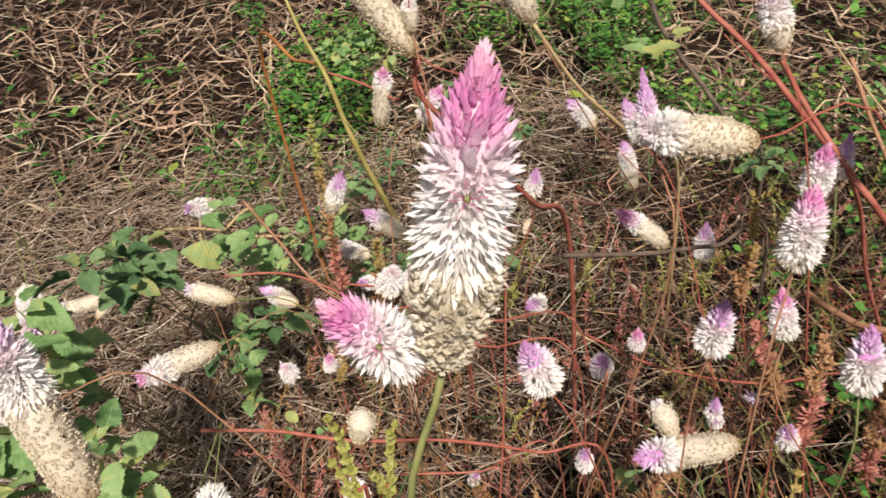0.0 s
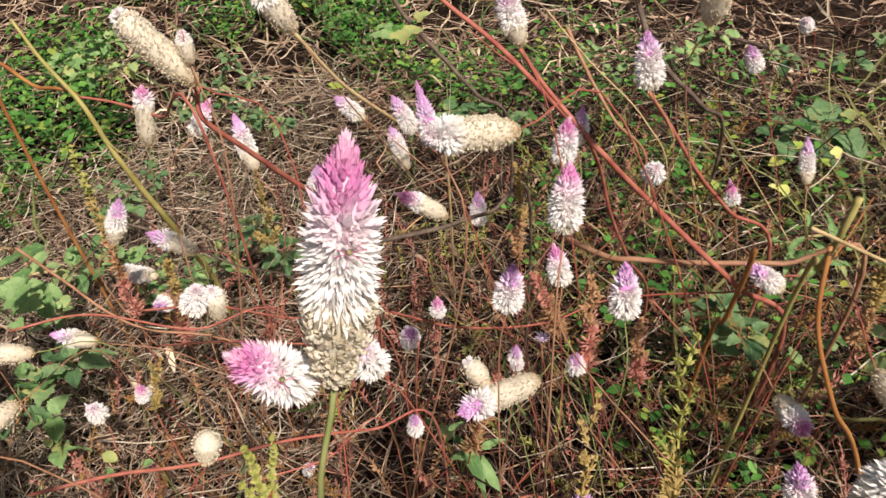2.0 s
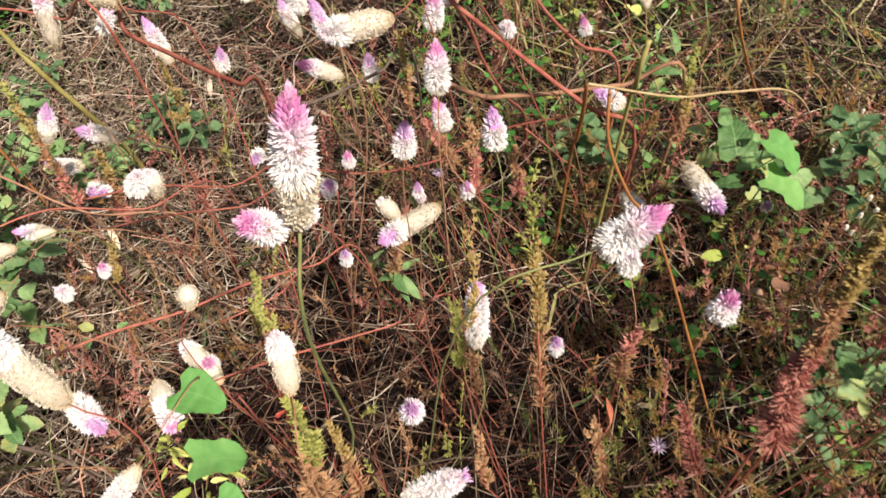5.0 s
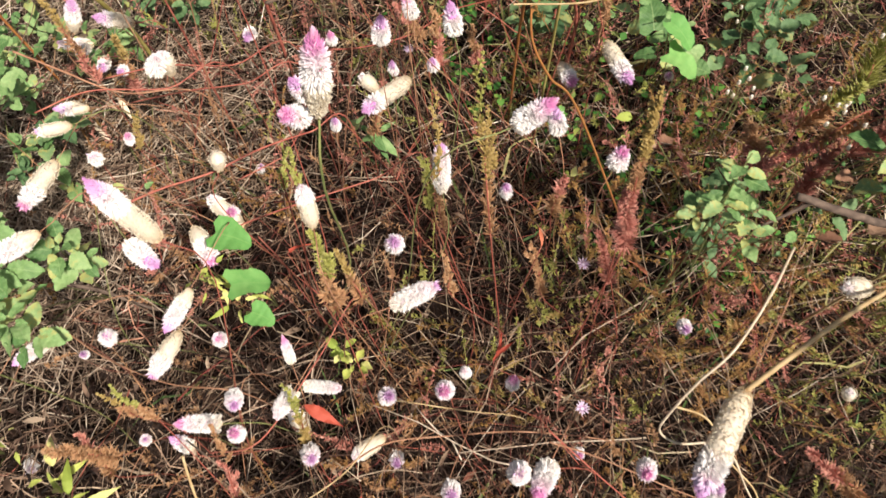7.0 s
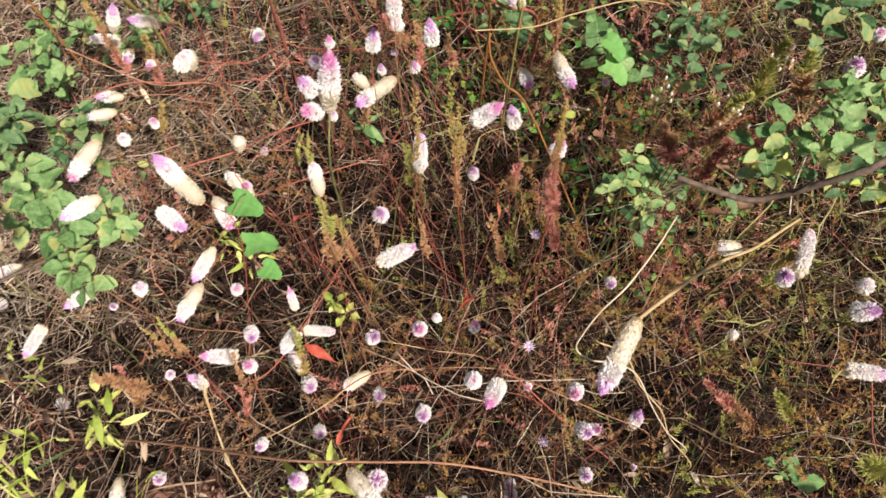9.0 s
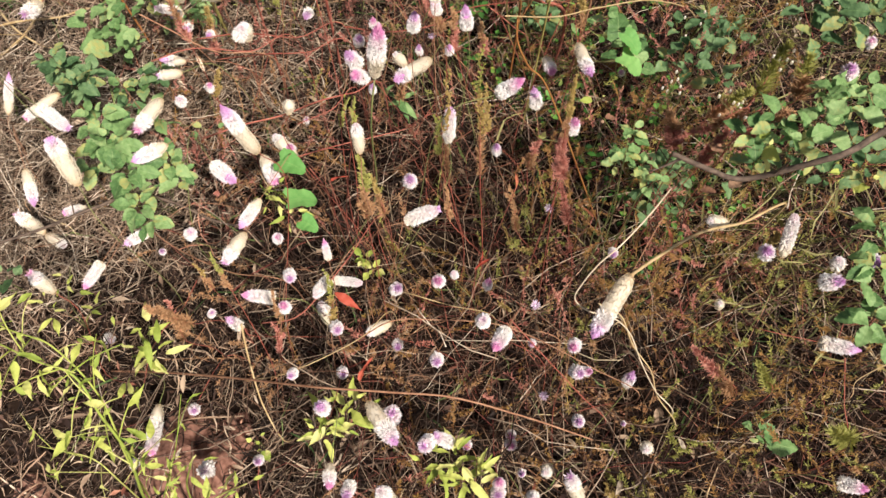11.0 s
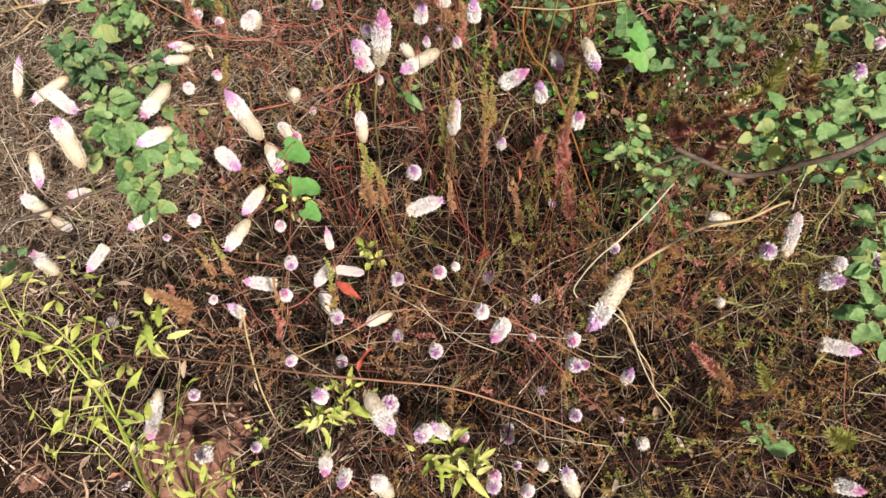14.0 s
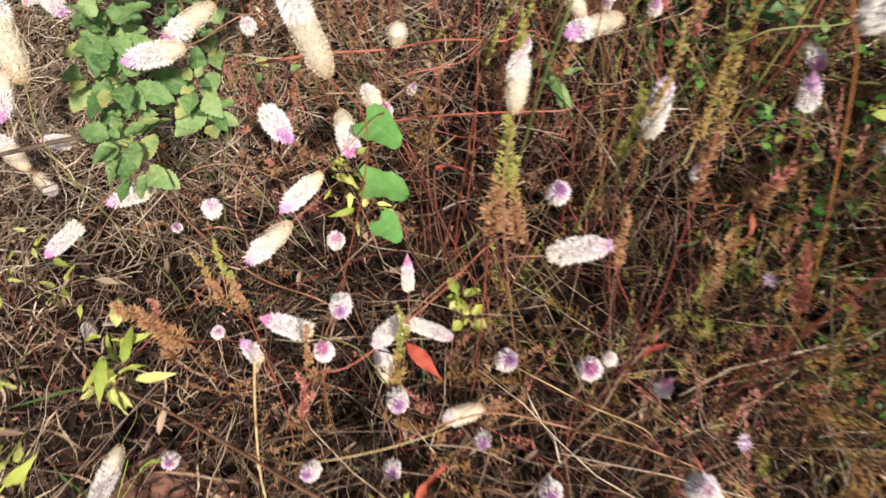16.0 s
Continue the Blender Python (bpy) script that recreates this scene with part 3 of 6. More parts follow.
# ---- plumed flower spikes ----
def floret_pile(zone, length, r, low, high, bend, count, fine=5, lean=False):
    """Florets of one zone of a spike along +Z: pink buds, open white stars, or spent papery cups."""
    pile = Pile()
    if high - low < 0.01:
        return None
    n = max(6, int(count * (high - low)))
    k = np.arange(n)
    s = low + (high - low) * (k + 0.5) / n
    s = np.clip(s + rng.normal(0, 0.01, n), low, high)
    ang = k * 2.399963 + rng.uniform(0, 6) + rng.normal(0, 0.45 if zone == "spent" else 0.15, n)
    q = (s - low) / (high - low)
    keel = 0.05
    if zone == "pink":
        core = 0.36 * r * (1 - q)
        reach = r * (0.66 - 0.3 * q) * rng.uniform(0.82, 1.16, n)
        phi = np.radians(46 - 40 * q ** 0.7 + rng.normal(0, 6, n))
        open_a, wide = np.full(n, 0.06), 0.11
    elif zone == "white":
        end = np.clip(q / 0.22, 0, 1) if low < 0.02 else np.ones(n)
        core = (0.5 if lean else 0.58) * r * (0.35 + 0.65 * end) * (1 - 0.3 * q)
        reach = r * 0.5 * rng.uniform(0.82, 1.18, n) * (0.8 + 0.2 * end)
        phi = np.radians(142 - 82 * q + 6 * (1 - end) + rng.normal(0, 8, n))
        open_a, wide = np.full(n, 0.34), 0.15 if lean else 0.17
    elif lean:
        ramp = np.minimum(1, np.sqrt(np.maximum(s * length / r, 0.003) / 2.0))
        core = 0.68 * r * ramp
        reach = r * 0.36 * rng.uniform(0.7, 1.2, n)
        phi = np.radians(36 + 34 * (1 - ramp) + rng.normal(0, 11, n))
        open_a, wide, keel = np.full(n, 0.3), 0.24, 0.12
    else:
        ramp = np.minimum(1, (np.maximum(s * length / r, 0.003) / 1.5) ** 0.45)
        core = 0.79 * r * ramp * rng.uniform(0.97, 1.04, n)
        reach = r * 0.16 * rng.uniform(0.6, 1.3, n)
        phi = np.radians(58 + 30 * (1 - ramp) + rng.normal(0, 16, n))
        open_a, wide, keel = np.full(n, 0.34), 0.21, 0.1
    if zone != "pink" and high > 0.92:
        taper = np.clip((1.02 - s) * length / r / (1.1 if zone == "white" else 0.8), 0.03, 1) ** 0.6
        core, reach, phi = core * taper, reach * (0.55 + 0.45 * taper), phi * (0.35 + 0.65 * taper)
    c, sn = np.cos(ang), np.sin(ang)
    out = np.c_[c, sn, np.zeros(n)]
    root = np.c_[core * c, core * sn, s * length]
    d = out * np.sin(phi)[:, None] + np.array([0, 0, 1]) * np.cos(phi)[:, None]
    t1 = np.c_[-sn, c, np.zeros(n)]
    t2 = np.cross(d, t1)
    for j in range(fine):
        b = j * 2 * np.pi / fine + rng.uniform(0, 0.6, n)
        e = np.cos(b)[:, None] * t1 + np.sin(b)[:, None] * t2
        side = -np.sin(b)[:, None] * t1 + np.cos(b)[:, None] * t2
        lj = (reach * rng.uniform(0.78, 1.12, n))[:, None]
        o = open_a[:, None] * rng.uniform(0.5, 1.4, (n, 1))
        base = root + e * lj * 0.05
        bulge = 0.07 if zone == "pink" else 0.1
        mid = root + d * lj * 0.48 + e * lj * (o * 0.5 + bulge)
        tip = root + d * lj + e * lj * (o * (0.95 if zone == "white" else 0.3))
        if zone == "spent":
            tip = root + d * lj * 0.92 + e * lj * 0.24
        v = np.stack([base, mid + side * lj * wide, mid + e * lj * keel, mid - side * lj * wide, tip], axis=1).reshape(-1, 3)
        u = np.tile([[0.0, 0], [0.5, 0], [0.5, 0], [0.5, 0], [1.0, 0]], (n, 1))
        u[:, 1] = np.repeat(q, 5)
        pile.add(v, [t for i in range(n) for t in ((5 * i, 5 * i + 1, 5 * i + 2), (5 * i, 5 * i + 2, 5 * i + 3), (5 * i + 1, 5 * i + 4, 5 * i + 2), (5 * i + 2, 5 * i + 4, 5 * i + 3))], u)
    for v in pile.v:
        v[:, 0] += bend * length * (v[:, 2] / length) ** 2
    return pile


def spike_on(parent, origin, base, tip, r, pink, white, dense=27, grey=False, purple=False, bend=0.0, fine=5):
    """A flower spike: its core, the spent sleeve with a few ripe seeds, the white ruff and the bud tip."""
    base, tip = Vector(base), Vector(tip)
    way = tip - base
    length = way.length
    spent = max(0.0, 1 - pink - white)
    core = Pile()
    rings = 15
    z = np.linspace(0, 0.97, rings)
    rad = np.where(z < spent, 0.66 if grey else 0.81, 0.55) * r * np.clip(z * length / r / (2.0 if grey else 1.5), 0.02, 1) ** 0.45 * np.where(z > 1 - pink, np.clip((1.02 - z) / (pink + 0.02), 0.05, 1), 1) * np.clip((1.01 - z) * length / r / 0.8, 0.03, 1) ** 0.6
    ang = np.arange(8) * np.pi / 4
    ring = np.concatenate([np.c_[rr * np.cos(ang) + bend * length * zz * zz, rr * np.sin(ang), np.full(8, zz * length)] for zz, rr in zip(z, rad)])
    last = (rings - 1) * 8
    core.add(ring, [(i * 8 + j, i * 8 + (j + 1) % 8, (i + 1) * 8 + (j + 1) % 8, (i + 1) * 8 + j) for i in range(rings - 1) for j in range(8)] + [tuple(range(8))[::-1], tuple(last + j for j in range(8))],
             np.repeat(np.c_[np.full(rings, 0.6), np.clip(z / max(spent, 0.05), 0, 1)], 8, axis=0))
    bud = M_PURPLE if purple else M_PINK
    spike = part("flower_spike", core, M_SPENTGREY if grey else M_SPENT, parent)
    for m in (M_WHITE, bud):
        spike.data.materials.append(m)
    for f in spike.data.polygons:
        at = f.center.z / length
        f.material_index = 0 if at < spent else 1 if at < spent + white else 2
    spike.matrix_basis = Matrix.Translation(base - Vector(origin)) @ aim(way) @ pose(0, 0, 0, 0, 0, rng.uniform(0, 360))
    count = dense * length / r
    for zone, low, high, mat, name, label in (("spent", 0.0, spent, M_SPENTGREY if grey else M_SPENT, "seed_sleeve", "dry papery cream seed husks"), ("white", spent, spent + white, M_WHITE, "white_ruff", "open white starry florets"),
                                              ("pink", spent + white, 1.0, bud, "bud_tip", "closed magenta buds")):
        pile = floret_pile(zone, length, r, low, high, bend, count * {"pink": 3.6, "white": 3.0, "spent": 3.6 if grey else 5.0}[zone], fine if zone != "spent" else 3, grey)
        if pile:
            part(name, pile, mat, spike, label, zone == "white")
    if spent > 0.55 and length > 0.04:
        line = rng.uniform(0, 6.28)
        for i in range(rng.integers(6, 13)):
            q = rng.uniform(0.2, 0.9) * spent
            a = line + rng.normal(0, 0.35)
            p = np.array([0.86 * r * math.cos(a) + bend * length * q * q, 0.86 * r * math.sin(a), q * length])
            seed = Pile()
            seed.tube([p, p + [0, 0, 0.0004], p + [0, 0, 0.0008], p + [0, 0, 0.0011]], 0.00045, 5, 0.0003)
            part("seed", seed, M_SEED, spike, "tiny shiny black seed")
    return spike


def celosia(base, tip, r, pink, white, root=None, stem=None, thick_stem=0.0007, bend=None, **more):
    """One flowering stem: a spike on a thin stalk that reaches the soil."""
    b, t = np.asarray(base, float), np.asarray(tip, float)
    way = (t - b) / np.linalg.norm(t - b)
    root_given = root is not None
    if root is None:
        side = -way[:2] * max(0.03, 0.25 * (b[2] + 0.1)) + rng.normal(0, 0.09, 2)
        root = (b[0] + side[0], b[1] + side[1])
    g = np.array([root[0], root[1], ground_height(*root) - 0.004])
    spent = 1 - pink - white
    if spent > 0.6:
        look_like = "drooping long cream seed spike" if way[2] < 0 else "long cream seed spike, mostly spent"
    elif pink > 0.3:
        look_like = "short magenta-tipped white flower spike"
    elif pink > 0.08:
        look_like = "mauve-tipped white and cream flower spike"
    else:
        look_like = "pale white and cream flower spike"
    if way[2] < 0.35 and spent <= 0.6:
        look_like += ", leaning over"
    plant = tagged(new("celosia_flower"), look_like + " on thin stalk", "flower", "wild celosia flowers")
    plant.location = g
    mat = stem or (M_GREENSTEM, M_BROWNSTEM, M_BROWNSTEM, M_REDSTEM)[rng.integers(0, 4)]
    near = b - way * max(0.02, min(0.09, 0.3 * np.linalg.norm(b - g) * (0.4 if way[2] > 0.3 else 0.7)))
    near[2] = max(near[2], g[2] + 0.02)
    low = g + (near - g) * 0.45 + np.array([rng.normal(0, 0.03), rng.normal(0, 0.03), 0.02])
    pile = Pile()
    pile.tube(glide([b - g + way * 0.002, near - g, low - g, np.zeros(3)], 5), thick_stem * 0.8, 6, thick_stem * 1.2)
    part("stem", pile, mat, plant)
    spike_on(plant, g, b, t, r, pink, white, purple=(rng.random() < 0.7 and root_given is False), bend=float(rng.normal(0, 0.04)) if bend is None else bend, **more)
    return plant


MAIN = celosia((0.181, 0.395, 0.677), (0.198, 0.402, 0.755), 0.0125, 0.27, 0.34, bend=0.0, root=(0.058, 0.510), stem=M_GREENSTEM, thick_stem=0.0013, dense=34, grey=True)
MAIN["label"] = "tall magenta and white flower spike, grey spent base, green stalk"
spike_on(MAIN, MAIN.location, (0.172, 0.403, 0.673), (0.155, 0.400, 0.698), 0.0102, 0.45, 0.55, dense=34, grey=True)["label"] = "smaller side spike with magenta tip"
def stamens_on(spike, place, way, r, count):
    """A tuft of thin magenta filaments in the greenish heart of an open floret."""
    way = np.asarray(way, float) / np.linalg.norm(way)
    side = np.cross(way, [0.3, 0.2, 0.9])
    up = np.cross(side, way)
    for i in range(count):
        a = i * 2.4 + rng.uniform(-0.4, 0.4)
        d = way * rng.uniform(0.35, 0.8) + side * math.cos(a) + up * math.sin(a)
        pile = Pile()
        pile.tube([place, np.asarray(place) + d * r * 0.5, np.asarray(place) + d * r * 0.9 - way * r * 0.1], r * 0.022, 4, r * 0.016)
        part("stamen", pile, M_STAMEN, spike)
    heart = Pile()
    heart.tube([np.asarray(place) - way * r * 0.15, place, np.asarray(place) + way * r * 0.09], r * 0.2, 9, r * 0.1)
    part("floret_heart", heart, M_GREENSTEM, spike, "olive green floret heart")


MAIN_SPIKE = [k for k in MAIN.children if k.name.startswith("flower_spike")]
for spike, high, far in ((MAIN_SPIKE[0], 0.055, 0.0108), (MAIN_SPIKE[1], 0.0165, 0.0085)):
    seen = (spike.matrix_basis.to_3x3().inverted() @ Vector((0.0, -0.8, 0.62))).normalized()
    flat = Vector((seen.x, seen.y, 0)).normalized()
    stamens_on(spike, (flat.x * far, flat.y * far, high), (flat.x, flat.y, 0.35), 0.005, 7)

celosia((0.324, 0.757, 0.224), (0.321, 0.742, 0.258), 0.0120, 0.35, 0.65)
celosia((0.239, 0.576, 0.436), (0.226, 0.586, 0.468), 0.0134, 0.40, 0.60)
celosia((0.342, 0.606, 0.312), (0.332, 0.625, 0.337), 0.0112, 0.00, 0.10)
celosia((0.391, 0.602, 0.301), (0.304, 0.579, 0.337), 0.0135, 0.14, 0.16)
celosia((0.340, 0.571, 0.455), (0.346, 0.576, 0.488), 0.0116, 0.40, 0.60)
celosia((0.416, 0.533, 0.447), (0.421, 0.545, 0.482), 0.0122, 0.42, 0.58)
celosia((0.383, 0.626, 0.297), (0.379, 0.622, 0.315), 0.0067, 0.50, 0.50)
celosia((0.289, 0.293, 0.680), (0.314, 0.281, 0.701), 0.0098, 0.38, 0.62, dense=48)
celosia((0.440, 0.372, 0.408), (0.445, 0.387, 0.437), 0.0112, 0.40, 0.60)
celosia((0.551, 0.481, 0.323), (0.533, 0.437, 0.342), 0.0117, 0.25, 0.20)
celosia((0.566, 0.429, 0.410), (0.534, 0.366, 0.427), 0.0118, 0.18, 0.22)
celosia((0.602, 0.353, 0.390), (0.594, 0.351, 0.408), 0.0064, 0.90, 0.10)
celosia((0.421, 0.277, 0.487), (0.426, 0.278, 0.513), 0.0114, 0.40, 0.60)
celosia((0.862, 0.134, 0.439), (0.851, 0.134, 0.472), 0.0141, 0.35, 0.65)
celosia((0.850, 0.135, 0.525), (0.838, 0.136, 0.546), 0.0082, 0.10, 0.90)
celosia((0.403, 0.408, 0.239), (0.399, 0.407, 0.270), 0.0096, 0.40, 0.60)
celosia((0.234, 0.431, 0.269), (0.231, 0.422, 0.304), 0.0131, 0.40, 0.60)
celosia((0.174, 0.340, 0.356), (0.222, 0.327, 0.373), 0.0128, 0.05, 0.95)
celosia((0.289, 0.395, 0.413), (0.312, 0.425, 0.449), 0.0105, 0.15, 0.85)
celosia((0.138, 0.382, 0.550), (0.148, 0.402, 0.588), 0.0093, 0.00, 0.30)
celosia((0.109, 0.581, 0.402), (0.118, 0.586, 0.428), 0.0116, 0.00, 0.00)
celosia((0.178, 0.776, 0.028), (0.184, 0.774, 0.048), 0.0079, 0.20, 0.50)
celosia((0.025, 0.455, 0.557), (0.010, 0.480, 0.647), 0.0111, 0.20, 0.22, dense=48)
celosia((-0.030, 0.633, 0.295), (-0.021, 0.580, 0.310), 0.0145, 0.25, 0.75)
celosia((0.045, 0.597, 0.305), (0.042, 0.539, 0.311), 0.0135, 0.10, 0.40)
celosia((0.094, 0.604, 0.262), (0.094, 0.594, 0.290), 0.0115, 0.50, 0.50)
celosia((0.095, 0.580, 0.260), (0.085, 0.630, 0.287), 0.0123, 0.00, 0.20)
celosia((0.003, 0.514, 0.332), (-0.047, 0.490, 0.326), 0.0111, 0.20, 0.50)
celosia((-0.046, 0.520, 0.240), (-0.099, 0.487, 0.255), 0.0131, 0.03, 0.35)
celosia((-0.130, 0.587, 0.204), (-0.125, 0.577, 0.235), 0.0120, 0.05, 0.95)
celosia((-0.007, 0.460, 0.280), (-0.006, 0.454, 0.304), 0.0094, 0.10, 0.90)
celosia((-0.047, 0.799, 0.296), (-0.111, 0.756, 0.313), 0.0145, 0.05, 0.30)
celosia((-0.072, 0.583, 0.483), (-0.123, 0.584, 0.488), 0.0115, 0.20, 0.45)
celosia((-0.171, 0.598, 0.270), (-0.223, 0.599, 0.271), 0.0106, 0.20, 0.50)
celosia((0.025, 0.856, 0.283), (-0.012, 0.874, 0.295), 0.0104, 0.30, 0.20)
celosia((0.004, 0.748, 0.398), (-0.031, 0.749, 0.414), 0.0093, 0.02, 0.10)
celosia((0.144, 0.846, 0.265), (0.148, 0.851, 0.306), 0.0154, 0.00, 0.20)
celosia((0.089, 1.097, 0.093), (0.065, 1.064, 0.107), 0.0123, 0.30, 0.20)
celosia((0.082, 1.083, 0.144), (0.039, 1.111, 0.156), 0.0108, 0.02, 0.80)
celosia((-0.156, 1.277, 0.135), (-0.195, 1.235, 0.165), 0.0174, 0.05, 0.40)
celosia((-0.326, 1.090, 0.098), (-0.281, 1.143, 0.142), 0.0099, 0.25, 0.40)
celosia((-0.197, 0.939, 0.261), (-0.269, 0.930, 0.259), 0.0105, 0.05, 0.20)
celosia((-0.220, 0.842, 0.364), (-0.197, 0.783, 0.361), 0.0122, 0.05, 0.90)
celosia((-0.203, 0.588, 0.491), (-0.196, 0.629, 0.552), 0.0132, 0.08, 0.17, dense=48)
celosia((-0.310, 0.834, 0.255), (-0.324, 0.766, 0.247), 0.0110, 0.20, 0.35)
celosia((-0.373, 0.818, 0.076), (-0.395, 0.860, 0.114), 0.0149, 0.02, 0.30)
celosia((-0.387, 0.851, 0.019), (-0.362, 0.800, 0.029), 0.0124, 0.00, 0.20)
celosia((-0.257, 0.732, 0.215), (-0.293, 0.736, 0.227), 0.0101, 0.10, 0.60)
celosia((-0.335, 0.545, 0.340), (-0.343, 0.573, 0.379), 0.0117, 0.05, 0.30)
celosia((-0.285, 0.642, 0.181), (-0.332, 0.616, 0.180), 0.0111, 0.20, 0.70)
celosia((-0.202, 0.663, 0.061), (-0.199, 0.656, 0.082), 0.0078, 0.70, 0.30)
celosia((-0.060, 0.376, 0.272), (-0.100, 0.404, 0.289), 0.0115, 0.25, 0.65)
celosia((-0.056, 0.362, 0.245), (-0.055, 0.358, 0.275), 0.0112, 0.35, 0.65)
celosia((-0.021, 0.369, 0.353), (-0.025, 0.350, 0.376), 0.0104, 0.20, 0.80)
celosia((-0.173, 0.464, 0.140), (-0.169, 0.459, 0.161), 0.0081, 0.10, 0.90)
celosia((-0.144, 0.441, 0.054), (-0.160, 0.470, 0.074), 0.0119, 0.35, 0.40)
celosia((0.044, 0.382, 0.276), (0.055, 0.410, 0.301), 0.0070, 0.35, 0.50)
celosia((0.038, 0.369, 0.222), (0.072, 0.333, 0.235), 0.0087, 0.00, 0.90)
celosia((0.028, 0.356, 0.274), (-0.007, 0.345, 0.275), 0.0112, 0.00, 0.95)
celosia((-0.003, 0.356, 0.054), (0.001, 0.388, 0.101), 0.0129, 0.00, 0.30)
celosia((-0.002, 0.300, 0.216), (-0.000, 0.284, 0.243), 0.0118, 0.15, 0.85)
celosia((0.081, 0.259, 0.197), (0.036, 0.258, 0.215), 0.0115, 0.00, 0.20)
celosia((0.110, 0.284, 0.261), (0.114, 0.277, 0.290), 0.0116, 0.40, 0.60)
celosia((0.161, 0.230, 0.352), (0.157, 0.226, 0.381), 0.0112, 0.35, 0.65)
celosia((0.198, 0.240, 0.295), (0.195, 0.240, 0.316), 0.0073, 0.00, 1.00)
celosia((0.229, 0.195, 0.293), (0.234, 0.200, 0.320), 0.0086, 0.50, 0.30)
celosia((0.150, 0.110, 0.508), (0.147, 0.109, 0.532), 0.0102, 0.02, 0.98, dense=48)
celosia((0.189, 0.101, 0.415), (0.155, 0.085, 0.429), 0.0119, 0.35, 0.65, dense=48)
celosia((0.108, 0.157, 0.233), (0.099, 0.146, 0.260), 0.0119, 0.30, 0.70)
celosia((0.416, 0.125, 0.341), (0.406, 0.115, 0.359), 0.0084, 0.30, 0.70)
celosia((0.528, -0.020, 0.483), (0.516, -0.019, 0.513), 0.0119, 0.35, 0.65)
celosia((0.584, -0.033, 0.414), (0.624, 0.001, 0.451), 0.0099, 0.00, 0.80)
celosia((0.511, -0.090, 0.567), (0.517, -0.102, 0.590), 0.0111, 0.30, 0.70)
celosia((0.582, -0.089, 0.497), (0.577, -0.081, 0.525), 0.0109, 0.00, 0.40)
celosia((0.567, -0.100, 0.590), (0.556, -0.112, 0.610), 0.0102, 0.60, 0.40)
celosia((0.571, -0.157, 0.357), (0.607, -0.200, 0.364), 0.0117, 0.25, 0.60)
celosia((0.322, 0.047, 0.572), (0.239, 0.012, 0.563), 0.0122, 0.15, 0.20, dense=48)
celosia((0.492, 0.037, 0.522), (0.465, 0.051, 0.543), 0.0105, 0.00, 0.10)
celosia((0.276, 0.039, 0.346), (0.264, 0.032, 0.373), 0.0113, 0.35, 0.65)
celosia((0.215, -0.002, 0.482), (0.214, -0.012, 0.505), 0.0094, 0.20, 0.80)
celosia((0.225, -0.011, 0.486), (0.226, -0.015, 0.503), 0.0073, 0.50, 0.50)
celosia((0.346, -0.049, 0.185), (0.362, -0.038, 0.220), 0.0113, 0.40, 0.30)
celosia((0.256, 0.094, 0.216), (0.249, 0.089, 0.232), 0.0071, 0.40, 0.60)
celosia((0.482, -0.038, 0.364), (0.477, -0.033, 0.387), 0.0080, 0.00, 0.10)
celosia((0.225, -0.050, 0.291), (0.216, -0.055, 0.316), 0.0102, 0.30, 0.50)
celosia((0.162, 0.001, 0.055), (0.156, -0.004, 0.078), 0.0102, 0.30, 0.70)
celosia((0.154, -0.011, 0.049), (0.147, -0.016, 0.076), 0.0117, 0.35, 0.65)
celosia((0.266, -0.132, 0.372), (0.253, -0.136, 0.396), 0.0105, 0.00, 0.20)
celosia((0.310, -0.094, 0.175), (0.304, -0.096, 0.189), 0.0052, 0.80, 0.20)
celosia((0.102, -0.066, 0.356), (0.097, -0.069, 0.372), 0.0067, 0.80, 0.20)
celosia((0.165, -0.083, 0.183), (0.150, -0.085, 0.217), 0.0122, 0.00, 0.20)
celosia((0.175, -0.152, 0.190), (0.170, -0.109, 0.250), 0.0129, 0.03, 0.30)
celosia((0.077, -0.062, 0.224), (0.078, -0.056, 0.255), 0.0109, 0.35, 0.65)
celosia((0.073, -0.067, 0.218), (0.066, -0.072, 0.251), 0.0122, 0.20, 0.80)
celosia((0.113, -0.102, 0.218), (0.105, -0.107, 0.245), 0.0105, 0.05, 0.80)
celosia((0.022, 0.048, 0.299), (0.010, 0.041, 0.330), 0.0125, 0.10, 0.90)
celosia((0.050, 0.029, 0.255), (0.034, 0.051, 0.281), 0.0113, 0.20, 0.80)
celosia((-0.024, 0.150, 0.281), (-0.025, 0.073, 0.307), 0.0144, 0.12, 0.30)
celosia((-0.005, 0.118, 0.221), (-0.003, 0.119, 0.262), 0.0162, 0.10, 0.90)
celosia((-0.085, 0.176, 0.284), (-0.086, 0.177, 0.321), 0.0127, 0.40, 0.60)
celosia((0.080, 0.026, 0.130), (0.075, 0.020, 0.153), 0.0096, 0.40, 0.60)
celosia((-0.306, 0.388, -0.037), (-0.305, 0.375, -0.009), 0.0118, 0.20, 0.80)
celosia((-0.233, 0.211, 0.072), (-0.234, 0.202, 0.096), 0.0100, 0.45, 0.55)
celosia((-0.093, 0.247, 0.300), (-0.100, 0.238, 0.324), 0.0086, 0.20, 0.60)
celosia((-0.031, 0.245, 0.151), (-0.035, 0.234, 0.176), 0.0107, 0.20, 0.60)
celosia((0.079, 0.245, 0.101), (0.073, 0.233, 0.124), 0.0108, 0.40, 0.50)
celosia((-0.171, 0.340, -0.173), (-0.185, 0.314, -0.140), 0.0134, 0.02, 0.30)
celosia((-0.349, 0.414, 0.016), (-0.399, 0.337, 0.031), 0.0137, 0.10, 0.60)
